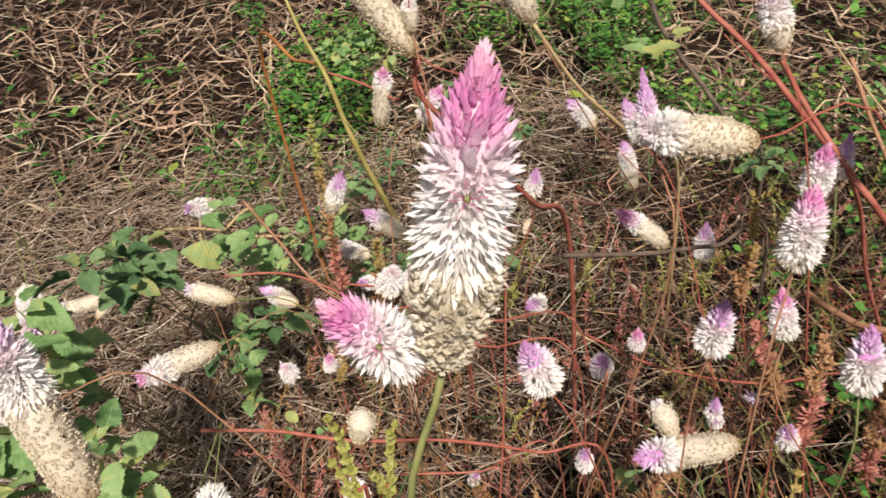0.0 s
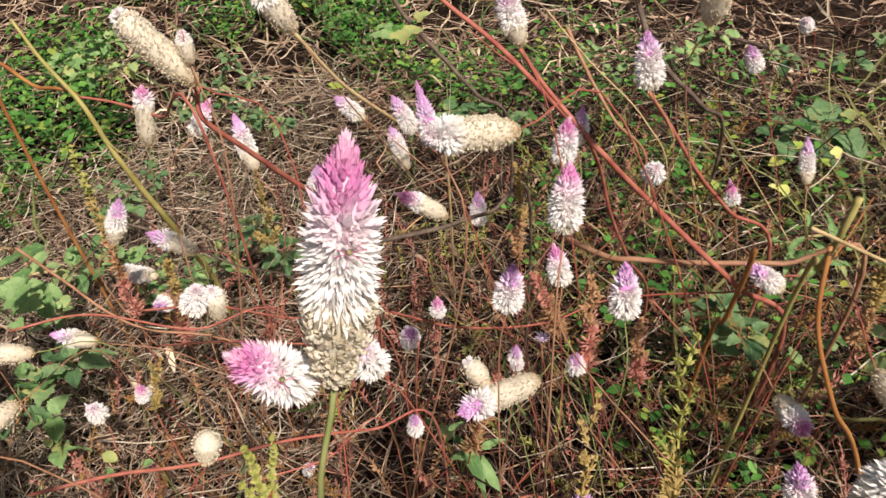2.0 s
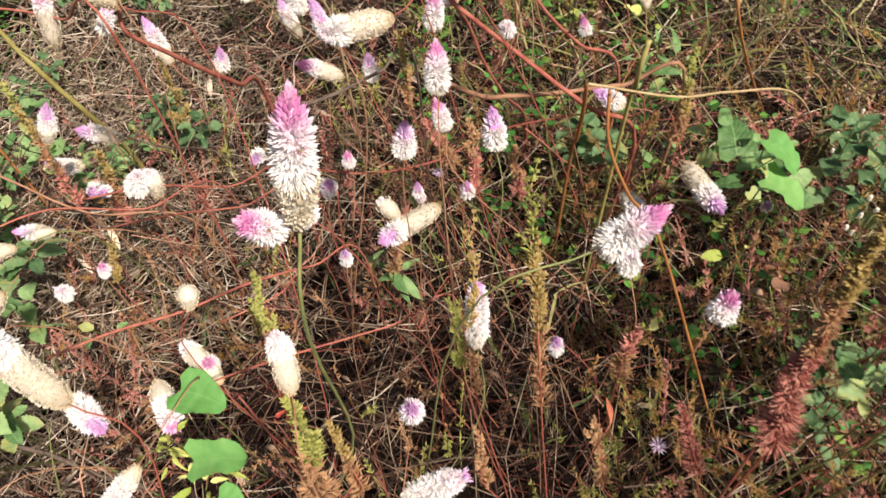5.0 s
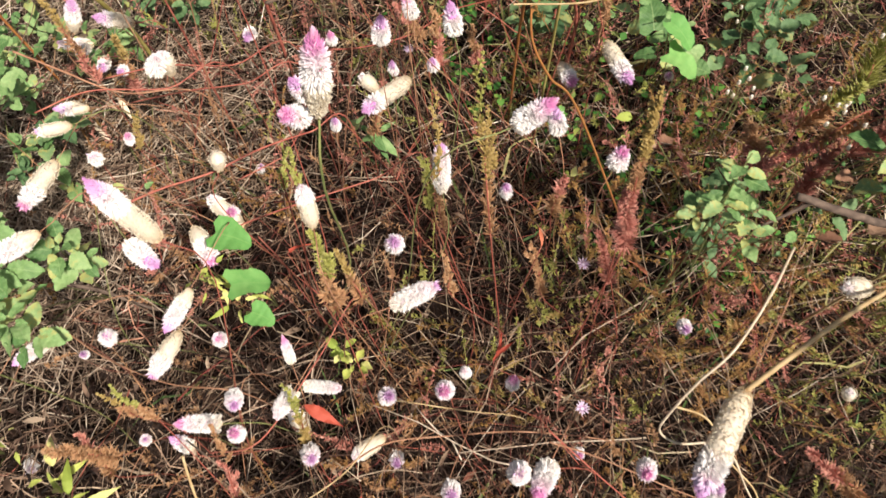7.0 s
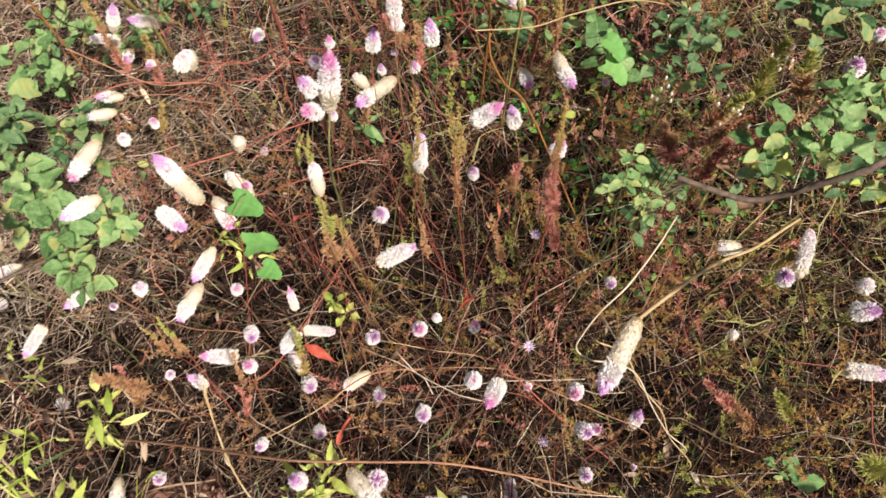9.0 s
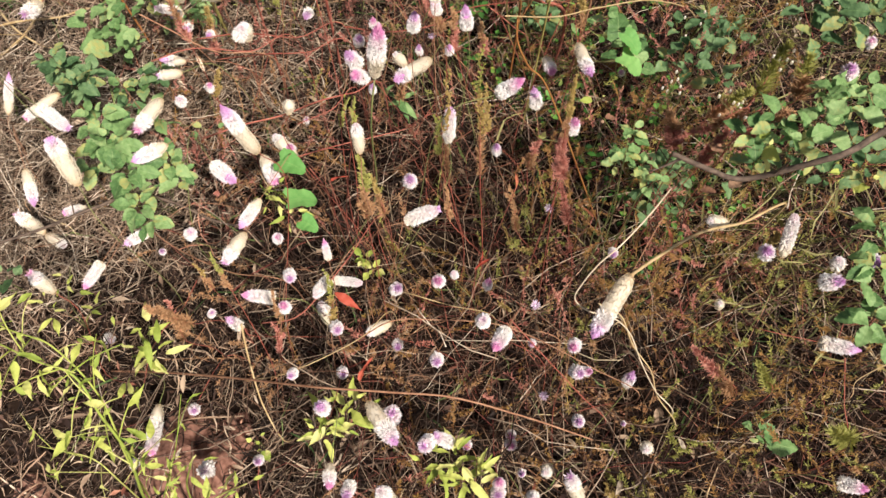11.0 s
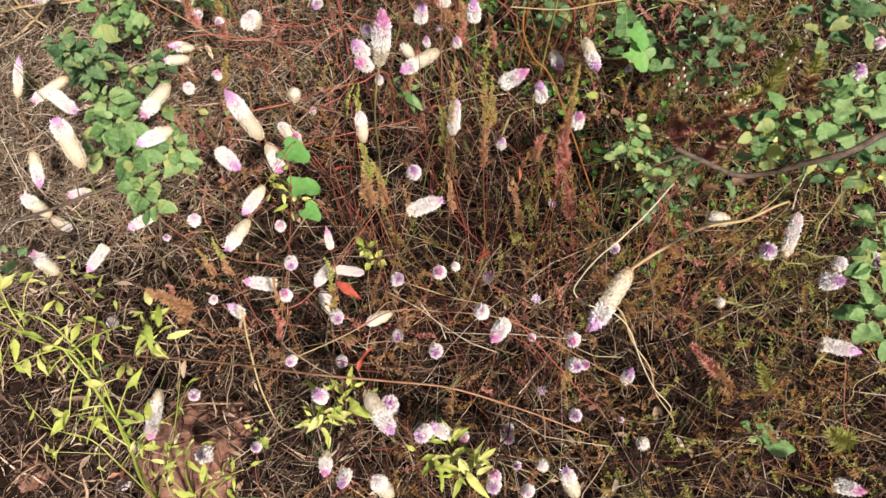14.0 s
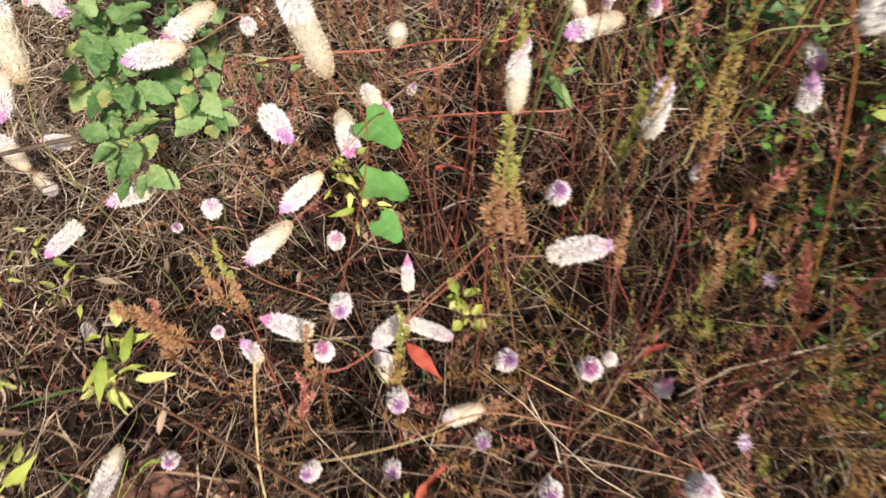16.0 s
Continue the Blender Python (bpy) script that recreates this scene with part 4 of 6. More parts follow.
celosia((-0.397, 0.644, -0.104), (-0.395, 0.622, -0.076), 0.0131, 0.02, 0.60)
celosia((-0.117, 0.104, 0.279), (-0.137, 0.074, 0.290), 0.0110, 0.25, 0.30)
celosia((-0.110, 0.067, 0.237), (-0.128, 0.051, 0.263), 0.0112, 0.30, 0.70)
celosia((-0.071, -0.002, 0.252), (-0.075, 0.030, 0.308), 0.0132, 0.00, 0.30)
celosia((-0.513, 0.329, -0.120), (-0.514, 0.321, -0.091), 0.0122, 0.10, 0.70)
celosia((-0.329, 0.265, 0.001), (-0.328, 0.253, 0.038), 0.0177, 0.02, 0.60)
celosia((-0.460, 0.375, -0.091), (-0.458, 0.363, -0.068), 0.0100, 0.10, 0.70)
celosia((-0.448, 0.337, -0.101), (-0.446, 0.326, -0.077), 0.0100, 0.10, 0.70)
celosia((0.486, -0.334, 0.289), (0.504, -0.358, 0.311), 0.0116, 0.30, 0.60)
celosia((0.040, 0.888, 0.140), (0.041, 0.880, 0.160), 0.0080, 0.00, 0.90)
celosia((0.292, 0.900, 0.190), (0.270, 0.876, 0.210), 0.0114, 0.50, 0.30)
celosia((0.186, 0.710, 0.612), (0.154, 0.723, 0.663), 0.0107, 0.00, 0.05, dense=48)
celosia((0.186, 0.707, 0.628), (0.186, 0.712, 0.648), 0.0061, 0.00, 0.30)
celosia((0.184, 0.937, 0.436), (0.206, 0.945, 0.463), 0.0098, 0.40, 0.60)
celosia((0.218, 0.807, 0.464), (0.215, 0.833, 0.506), 0.0091, 0.30, 0.35)
celosia((0.135, 1.031, 0.377), (0.149, 1.035, 0.446), 0.0120, 0.15, 0.10)
celosia((0.070, 0.924, 0.344), (0.092, 0.927, 0.390), 0.0112, 0.30, 0.30)
celosia((0.146, 0.949, 0.277), (0.105, 0.959, 0.316), 0.0124, 0.25, 0.15)
celosia((0.123, 0.821, 0.312), (0.134, 0.814, 0.347), 0.0142, 0.00, 0.70)
celosia((0.096, 0.917, 0.244), (0.085, 0.906, 0.256), 0.0090, 0.50, 0.50)
celosia((0.078, 1.033, 0.196), (0.053, 1.027, 0.204), 0.0087, 0.02, 0.70)
celosia((-0.019, 0.887, 0.139), (-0.019, 0.877, 0.167), 0.0119, 0.02, 0.80)
celosia((0.039, 0.846, 0.188), (0.044, 0.843, 0.212), 0.0082, 0.50, 0.50)
celosia((0.355, 0.916, 0.408), (0.333, 0.933, 0.432), 0.0099, 0.25, 0.50)
celosia((0.356, 0.773, 0.481), (0.344, 0.790, 0.508), 0.0087, 0.35, 0.65)
celosia((0.411, 0.953, 0.294), (0.405, 0.980, 0.341), 0.0106, 0.20, 0.40)
celosia((0.348, 0.576, 0.603), (0.288, 0.570, 0.622), 0.0116, 0.00, 0.25, dense=48)
celosia((0.298, 0.588, 0.605), (0.296, 0.599, 0.637), 0.0076, 0.62, 0.38)
celosia((0.423, 0.865, 0.280), (0.374, 0.878, 0.329), 0.0127, 0.30, 0.10)
celosia((0.444, 0.822, 0.296), (0.448, 0.834, 0.328), 0.0105, 0.40, 0.60)
celosia((0.430, 0.647, 0.504), (0.436, 0.652, 0.537), 0.0105, 0.40, 0.60)
celosia((0.470, 0.685, 0.486), (0.475, 0.692, 0.513), 0.0089, 0.50, 0.50)
celosia((0.353, 0.527, 0.562), (0.363, 0.541, 0.595), 0.0110, 0.38, 0.62)
celosia((0.396, 0.586, 0.440), (0.395, 0.599, 0.468), 0.0096, 0.40, 0.60)
celosia((0.481, 0.600, 0.502), (0.474, 0.593, 0.518), 0.0094, 0.00, 1.00)
celosia((0.484, 0.623, 0.568), (0.486, 0.636, 0.601), 0.0111, 0.35, 0.65)
celosia((0.839, 0.844, 0.366), (0.826, 0.851, 0.396), 0.0115, 0.40, 0.60)
celosia((0.891, 0.832, 0.411), (0.879, 0.828, 0.429), 0.0091, 0.00, 1.00)
celosia((0.523, 0.618, 0.607), (0.516, 0.608, 0.651), 0.0112, 0.00, 0.10)
celosia((0.406, 0.674, 0.596), (0.398, 0.692, 0.637), 0.0104, 0.30, 0.35)
celosia((0.289, 0.870, 0.548), (0.264, 0.871, 0.602), 0.0139, 0.00, 0.35)
celosia((0.813, 0.706, 0.291), (0.825, 0.733, 0.335), 0.0097, 0.30, 0.40)
celosia((0.722, 0.725, 0.287), (0.720, 0.735, 0.313), 0.0095, 0.70, 0.30)
celosia((0.631, 0.565, 0.335), (0.600, 0.584, 0.365), 0.0111, 0.35, 0.40)
celosia((0.367, 0.603, 0.342), (0.368, 0.604, 0.358), 0.0072, 0.70, 0.30)
celosia((0.353, 0.741, 0.270), (0.355, 0.744, 0.290), 0.0092, 0.60, 0.40)
celosia((0.423, 0.590, 0.309), (0.422, 0.591, 0.331), 0.0091, 0.50, 0.50)
celosia((0.271, 0.608, 0.290), (0.272, 0.609, 0.310), 0.0078, 0.30, 0.70)
celosia((0.286, 0.913, 0.332), (0.294, 0.915, 0.368), 0.0102, 0.40, 0.30)


# ---- stems and branches ----
def stem_thing(name, label, category, mat, radius, points, end=None, twigs=0):
    p = glide(points, 7)
    o = p[0].copy()
    p = p + np.cumsum(rng.normal(0, radius * 0.12, p.shape), axis=0) * 0.5
    thing = tagged(new(name), label, category)
    thing.location = o
    pile = Pile()
    pile.tube(p - o, radius, 7, end or radius * 0.6)
    part("stalk", pile, mat, thing)
    for i in range(twigs):
        at = p[rng.integers(2, len(p) - 2)] - o
        d = rng.normal(0, 1, 3)
        d /= np.linalg.norm(d)
        tw = Pile()
        tw.tube(glide([at, at + d * 0.02 + [0, 0, 0.004], at + d * 0.05 + [0, 0, 0.016]], 4), radius * 0.45, 5, radius * 0.2)
        part("twig", tw, mat, thing)
    return thing


stem_thing("dry_stem", "long bare pinkish brown stem arching over the weeds", "stem", M_BROWNSTEM, 0.0021, [(-0.438, 0.584, -0.120), (-0.304, 0.455, 0.020), (-0.180, 0.317, 0.200), (-0.078, 0.199, 0.350), (0.013, 0.121, 0.385), (0.075, 0.070, 0.390), (0.147, -0.001, 0.350), (0.225, -0.085, 0.290)], 0.0012)
stem_thing("dead_branch", "dark woody dead branch reaching over green weeds", "branch", M_DARKWOOD, 0.0048, [(2.238, -0.134, -0.120), (1.308, -0.004, 0.300), (0.784, 0.006, 0.580), (0.648, 0.005, 0.660), (0.574, 0.007, 0.680), (0.540, 0.027, 0.650), (0.506, 0.061, 0.600), (0.468, 0.092, 0.620), (0.436, 0.128, 0.640)], 0.0032, twigs=2)
stem_thing("pale_vine", "pale dry vine twisting down through the weeds", "vine", M_PALESTEM, 0.001, [(0.422, 0.103, 0.600), (0.369, 0.087, 0.615), (0.315, 0.075, 0.620), (0.285, 0.074, 0.600), (0.263, 0.070, 0.570), (0.254, 0.064, 0.545), (0.266, 0.046, 0.520), (0.301, 0.025, 0.480), (0.327, -0.001, 0.420), (0.335, -0.037, 0.360), (0.352, -0.080, 0.280), (0.393, -0.129, 0.150), (0.403, -0.119, -0.130)], 0.0009)
stem_thing("pale_vine", "thin pale curly dry tendril", "vine", M_TANSTEM, 0.0013, [(0.332, 0.065, 0.380), (0.355, 0.033, 0.360), (0.352, -0.010, 0.330), (0.360, -0.054, 0.300), (0.360, -0.089, 0.250), (0.382, -0.150, 0.150), (0.392, -0.130, -0.130)], 0.0008)
stem_thing("flower_stalk", "golden tan arched stalk holding a drooping seed spike", "stalk", M_TANSTEM, 0.0022, [(0.318, 0.046, 0.573), (0.361, 0.044, 0.590), (0.419, 0.039, 0.590), (0.502, 0.028, 0.530), (0.628, 0.023, 0.420), (0.638, 0.043, -0.130)], 0.0017)
stem_thing("dry_stem", "thin tan dry stem standing among rusty weeds", "stem", M_TANSTEM, 0.0019, [(-0.132, 0.397, 0.200), (-0.154, 0.352, 0.160), (-0.178, 0.287, 0.100), (-0.187, 0.228, 0.020), (-0.177, 0.248, -0.130)], 0.0012)
stem_thing("dry_stem", "dark grey dead stick lying across the straw", "stick", M_DARKWOOD, 0.003, [(-0.191, 0.650, 0.320), (-0.254, 0.666, 0.310), (-0.325, 0.688, 0.290), (-0.413, 0.721, 0.270), (-0.491, 0.788, 0.200), (-0.481, 0.808, -0.130)], 0.002, twigs=1)
stem_thing("dry_stem", "dark brown stick low among the weeds", "stick", M_DARKWOOD, 0.0034, [(-0.166, 0.763, 0.100), (-0.129, 0.726, 0.080), (-0.088, 0.669, 0.060), (-0.042, 0.616, 0.050), (-0.032, 0.636, -0.130)], 0.002, twigs=1)
stem_thing("dead_stick", "bleached tan dead stick on pale straw", "stick", M_TANSTEM, 0.0036, [(-0.384, 1.371, -0.060), (-0.283, 1.357, -0.020), (-0.209, 1.350, 0.020), (-0.141, 1.391, 0.040), (-0.131, 1.411, -0.130)], 0.00216, twigs=1)
stem_thing("dead_stick", "bleached tan dead stick on pale straw", "stick", M_TANSTEM, 0.0028, [(-0.263, 1.489, 0.000), (-0.247, 1.373, 0.010), (-0.216, 1.307, 0.000), (-0.179, 1.281, -0.030), (-0.169, 1.301, -0.130)], 0.0016799999999999999, twigs=1)
stem_thing("dead_stick", "bleached tan dead stick on pale straw", "stick", M_TANSTEM, 0.003, [(-0.329, 1.425, 0.000), (-0.226, 1.364, 0.030), (-0.146, 1.324, 0.030), (-0.073, 1.329, 0.000), (-0.063, 1.349, -0.130)], 0.0018, twigs=1)
stem_thing("creeping_stem", "thin coral red bare stem over litter", "stem", M_CORAL, 0.00128, [(0.054, 0.572, 0.300), (0.110, 0.543, 0.330), (0.183, 0.515, 0.340), (0.259, 0.495, 0.330), (0.335, 0.489, 0.300), (0.345, 0.509, -0.130)])
stem_thing("creeping_stem", "thin coral red bare stem over litter", "stem", M_CORAL, 0.00112, [(-0.104, 0.379, 0.200), (-0.040, 0.338, 0.250), (0.067, 0.368, 0.270), (0.169, 0.412, 0.250), (0.179, 0.432, -0.130)])
stem_thing("creeping_stem", "thin coral red bare stem over litter", "stem", M_CORAL, 0.0012, [(0.074, 0.855, 0.250), (0.143, 0.780, 0.300), (0.209, 0.724, 0.320), (0.288, 0.702, 0.300), (0.298, 0.722, -0.130)])
stem_thing("creeping_stem", "thin dark red bare stem over litter", "stem", M_REDSTEM, 0.00112, [(0.229, 0.132, 0.300), (0.240, 0.082, 0.280), (0.254, 0.033, 0.250), (0.274, -0.024, 0.200), (0.301, -0.076, 0.120), (0.311, -0.056, -0.130)])
stem_thing("creeping_stem", "thin coral red bare stem over litter", "stem", M_CORAL, 0.00096, [(0.125, 0.620, 0.300), (0.189, 0.612, 0.300), (0.254, 0.628, 0.280), (0.264, 0.648, -0.130)])
stem_thing("creeping_stem", "thin brown bare stem over litter", "stem", M_BROWNSTEM, 0.00128, [(-0.208, 0.725, 0.100), (-0.165, 0.608, 0.140), (-0.104, 0.498, 0.180), (-0.029, 0.417, 0.200), (-0.019, 0.437, -0.130)])
stem_thing("creeping_stem", "thin brown bare stem over litter", "stem", M_BROWNSTEM, 0.00112, [(0.017, 0.250, 0.250), (0.076, 0.237, 0.280), (0.139, 0.200, 0.270), (0.218, 0.149, 0.240), (0.299, 0.075, 0.200), (0.309, 0.095, -0.130)])
stem_thing("creeping_stem", "thin tan dry stem over litter", "stem", M_TANSTEM, 0.00096, [(-0.174, 0.308, 0.200), (-0.100, 0.256, 0.280), (0.015, 0.236, 0.300), (0.088, 0.261, 0.240), (0.098, 0.281, -0.130)])
stem_thing("creeping_stem", "thin coral red bare stem over litter", "stem", M_CORAL, 0.00112, [(0.103, 0.547, 0.280), (0.109, 0.503, 0.260), (0.108, 0.497, 0.200), (0.118, 0.517, -0.130)])
stem_thing("creeping_stem", "thin tan dry stem over litter", "stem", M_TANSTEM, 0.0008, [(0.117, 0.268, 0.280), (0.173, 0.218, 0.240), (0.232, 0.165, 0.200), (0.242, 0.185, -0.130)])
stem_thing("creeping_stem", "thin brown bare stem over litter", "stem", M_BROWNSTEM, 0.00104, [(0.221, 0.121, 0.300), (0.254, 0.079, 0.280), (0.301, -0.000, 0.260), (0.353, -0.074, 0.200), (0.363, -0.054, -0.130)])
stem_thing("creeping_stem", "thin coral red bare stem over litter", "stem", M_CORAL, 0.00096, [(0.620, -0.204, 0.300), (0.612, -0.266, 0.220), (0.619, -0.340, 0.100), (0.629, -0.320, -0.130)])
stem_thing("creeping_stem", "thin tan dry stem over litter", "stem", M_TANSTEM, 0.0008, [(0.671, -0.247, 0.300), (0.621, -0.242, 0.280), (0.606, -0.262, 0.220), (0.616, -0.242, -0.130)])
stem_thing("red_branch", "long coral red stem rising across the patch", "branch", M_CORAL, 0.0021, [(0.397, 0.845, 0.600), (0.406, 0.822, 0.575), (0.441, 0.784, 0.540), (0.464, 0.754, 0.510), (0.475, 0.677, 0.490), (0.522, 0.658, 0.430), (0.562, 0.623, 0.380), (0.611, 0.597, 0.320), (0.706, 0.596, 0.200), (0.716, 0.616, -0.130)], 0.003, twigs=2)
stem_thing("red_branch", "red side stem forking from a longer one", "branch", M_CORAL, 0.0019, [(0.436, 0.728, 0.560), (0.451, 0.714, 0.530), (0.475, 0.677, 0.490)], 0.0022)
stem_thing("red_branch", "thin red stem slanting to the ground", "branch", M_CORAL, 0.0018, [(0.475, 0.677, 0.490), (0.515, 0.707, 0.420), (0.540, 0.714, 0.350), (0.589, 0.731, 0.250), (0.672, 0.776, 0.100), (0.682, 0.796, -0.130)], 0.002)
stem_thing("red_branch", "slender red stem with a few twigs", "branch", M_CORAL, 0.0018, [(0.551, 0.701, 0.500), (0.574, 0.687, 0.460), (0.610, 0.676, 0.400), (0.647, 0.663, 0.350), (0.725, 0.658, 0.250), (0.735, 0.678, -0.130)], 0.0022, twigs=1)
stem_thing("red_branch", "thick red stem of a hanging seed spike", "branch", M_CORAL, 0.0017, [(0.187, 0.729, 0.600), (0.184, 0.721, 0.580), (0.208, 0.731, 0.540), (0.230, 0.745, 0.500), (0.268, 0.778, 0.430), (0.319, 0.871, 0.300), (0.329, 0.891, -0.130)], 0.003, twigs=1)
stem_thing("red_branch", "thin red stem low in the weeds", "branch", M_CORAL, 0.0015, [(0.080, 1.102, 0.420), (0.118, 1.065, 0.420), (0.157, 1.012, 0.420), (0.190, 0.909, 0.450), (0.200, 0.929, -0.130)], 0.0015)
stem_thing("olive_branch", "yellow-olive smooth stem leaning through weeds", "branch", M_OLIVE, 0.0018, [(0.044, 1.153, 0.500), (0.060, 1.105, 0.470), (0.086, 1.029, 0.450), (0.096, 1.018, 0.400), (0.107, 1.013, 0.350), (0.129, 1.026, 0.250), (0.150, 1.103, 0.080), (0.160, 1.123, -0.130)], 0.0045, twigs=1)
stem_thing("orange_branch", "orange red arched stem beside an olive one", "branch", M_ORANGE, 0.0024, [(-0.002, 1.183, -0.130), (-0.012, 1.203, 0.400), (0.047, 1.105, 0.440), (0.081, 1.060, 0.450), (0.086, 1.029, 0.450)], 0.002)
stem_thing("flower_stalk", "tan wiry stalk of a cream seed spike", "stalk", M_TANSTEM, 0.0018, [(0.288, 0.866, 0.550), (0.322, 0.871, 0.490), (0.353, 0.875, 0.450), (0.392, 0.890, 0.400), (0.459, 0.944, 0.300), (0.469, 0.964, -0.130)], 0.0018)
stem_thing("dead_stick", "dark leaning woody stem", "stick", M_DARKWOOD, 0.004, [(0.545, 1.344, 0.350), (0.543, 1.258, 0.330), (0.563, 1.187, 0.300), (0.596, 1.128, 0.250), (0.647, 1.116, 0.180), (0.657, 1.136, -0.130)])
stem_thing("dead_stick", "dark slanting woody stem", "stick", M_DARKWOOD, 0.0042, [(0.772, 1.001, 0.400), (0.754, 0.948, 0.380), (0.762, 0.918, 0.350), (0.802, 0.886, 0.300), (0.885, 0.912, 0.200), (0.895, 0.932, -0.130)])
stem_thing("dead_stick", "grey brown dry woody stem", "stick", M_BROWNSTEM, 0.003, [(0.714, 1.077, 0.350), (0.721, 1.025, 0.300), (0.734, 0.968, 0.250), (0.798, 0.962, 0.150), (0.808, 0.982, -0.130)])
stem_thing("dead_stick", "grey brown bare twig lying across stems", "stick", M_DARKWOOD, 0.0026, [(0.293, 0.785, 0.360), (0.330, 0.765, 0.370), (0.371, 0.758, 0.370), (0.428, 0.766, 0.360), (0.488, 0.784, 0.330), (0.498, 0.804, -0.130)])
stem_thing("dead_stick", "long brown stick lying across stems", "stick", M_BROWNSTEM, 0.0034, [(0.513, 0.752, 0.300), (0.523, 0.692, 0.320), (0.545, 0.663, 0.330), (0.595, 0.619, 0.340), (0.641, 0.582, 0.350), (0.696, 0.539, 0.350), (0.706, 0.559, -0.130)])
stem_thing("dead_stick", "grey brown dead branch on the soil", "stick", M_DARKWOOD, 0.006, [(1.507, 1.228, -0.050), (1.569, 1.133, -0.030), (1.743, 1.080, -0.040)])
stem_thing("dead_stick", "brown dead branch on the soil", "stick", M_DARKWOOD, 0.007, [(1.165, 1.064, -0.030), (1.284, 0.978, -0.020), (1.441, 0.892, -0.040)])
stem_thing("dead_stick", "grey dead stick on the soil", "stick", M_DARKWOOD, 0.005, [(1.369, 1.443, 0.000), (1.442, 1.300, 0.000), (1.529, 1.211, -0.020)])
stem_thing("dead_stick", "bent pale dead twig", "stick", M_TANSTEM, 0.004, [(1.193, 0.797, 0.000), (1.195, 0.800, 0.060), (1.234, 0.804, 0.100), (1.276, 0.792, 0.120), (1.286, 0.812, -0.130)])
stem_thing("yellow_stem", "straight yellow orange stem leaning over weeds", "stem", M_TANSTEM, 0.0008, [(0.365, 0.386, 0.669), (0.461, 0.389, 0.596), (0.566, 0.41, 0.52), (0.75, 0.44, 0.38), (1.0, 0.5, 0.1), (1.1, 0.52, -0.13)], 0.0014)
stem_thing("forked_stem", "bent orange brown forked stem with dark red tip", "stem", M_ORANGE, 0.0011, [(0.394, 0.394, 0.64), (0.389, 0.382, 0.605), (0.402, 0.366, 0.555), (0.438, 0.354, 0.482), (0.5, 0.3, 0.25), (0.6, 0.22, -0.13)], 0.0015, twigs=1)
stem_thing("forked_stem", "slender olive brown arm of a forked weed", "stem", M_OLIVE, 0.0022, [(0.501, 0.454, 0.580), (0.498, 0.454, 0.550), (0.521, 0.473, 0.500), (0.567, 0.512, 0.400), (0.577, 0.532, -0.130)], 0.002)
stem_thing("forked_stem", "slender brown standing weed stem", "stem", M_ORANGE, 0.0022, [(0.494, 0.504, 0.500), (0.509, 0.517, 0.450), (0.525, 0.535, 0.380), (0.564, 0.576, 0.280), (0.574, 0.596, -0.130)], 0.002)
stem_thing("orange_branch", "tall thin orange stem standing by itself", "stem", M_ORANGE, 0.0015, [(0.694, 0.585, 0.620), (0.734, 0.585, 0.550), (0.786, 0.583, 0.450), (0.843, 0.563, 0.300), (1.158, 0.647, -0.100)], 0.002)
stem_thing("creeping_stem", "thin coral red bare stem between flowers", "stem", M_CORAL, 0.00161, [(-0.021, 0.645, 0.360), (0.040, 0.626, 0.370), (0.102, 0.599, 0.380), (0.167, 0.595, 0.370), (0.233, 0.601, 0.330), (0.293, 0.609, 0.280), (0.303, 0.629, -0.130)])
stem_thing("creeping_stem", "thin coral red bare stem between flowers", "stem", M_CORAL, 0.00119, [(-0.028, 0.827, 0.360), (0.043, 0.802, 0.370), (0.122, 0.751, 0.360), (0.212, 0.766, 0.300), (0.222, 0.786, -0.130)])
stem_thing("creeping_stem", "thin brown bare stem between flowers", "stem", M_BROWNSTEM, 0.00153, [(-0.004, 0.890, 0.400), (0.024, 0.854, 0.380), (0.073, 0.800, 0.340), (0.168, 0.772, 0.260), (0.178, 0.792, -0.130)])
stem_thing("creeping_stem", "thin dark dry twig between flowers", "stem", M_DARKWOOD, 0.00153, [(0.071, 1.020, 0.300), (0.128, 0.980, 0.280), (0.177, 0.929, 0.260), (0.251, 0.894, 0.200), (0.261, 0.914, -0.130)])
stem_thing("creeping_stem", "thin coral red bare stem between flowers", "stem", M_CORAL, 0.00136, [(0.065, 0.916, 0.250), (0.142, 0.854, 0.280), (0.216, 0.776, 0.300), (0.306, 0.755, 0.280), (0.316, 0.775, -0.130)])
stem_thing("creeping_stem", "thin dark red bare stem between flowers", "stem", M_REDSTEM, 0.00136, [(0.315, 0.784, 0.250), (0.377, 0.737, 0.240), (0.459, 0.701, 0.240), (0.529, 0.683, 0.260), (0.611, 0.609, 0.300), (0.673, 0.567, 0.300), (0.683, 0.587, -0.130)])
stem_thing("creeping_stem", "thin coral red bare stem between flowers", "stem", M_CORAL, 0.00119, [(0.554, 0.647, 0.280), (0.606, 0.637, 0.200), (0.659, 0.635, 0.100), (0.669, 0.655, -0.130)])
stem_thing("creeping_stem", "thin tan dry stem between flowers", "stem", M_TANSTEM, 0.00128, [(0.663, 1.056, 0.400), (0.680, 0.969, 0.360), (0.721, 0.892, 0.300), (0.751, 0.863, 0.200), (0.761, 0.883, -0.130)])
stem_thing("creeping_stem", "thin tan dry stem between flowers", "stem", M_TANSTEM, 0.00102, [(0.912, 0.956, 0.200), (0.890, 0.850, 0.180), (0.882, 0.760, 0.140), (0.926, 0.746, 0.060), (0.936, 0.766, -0.130)])
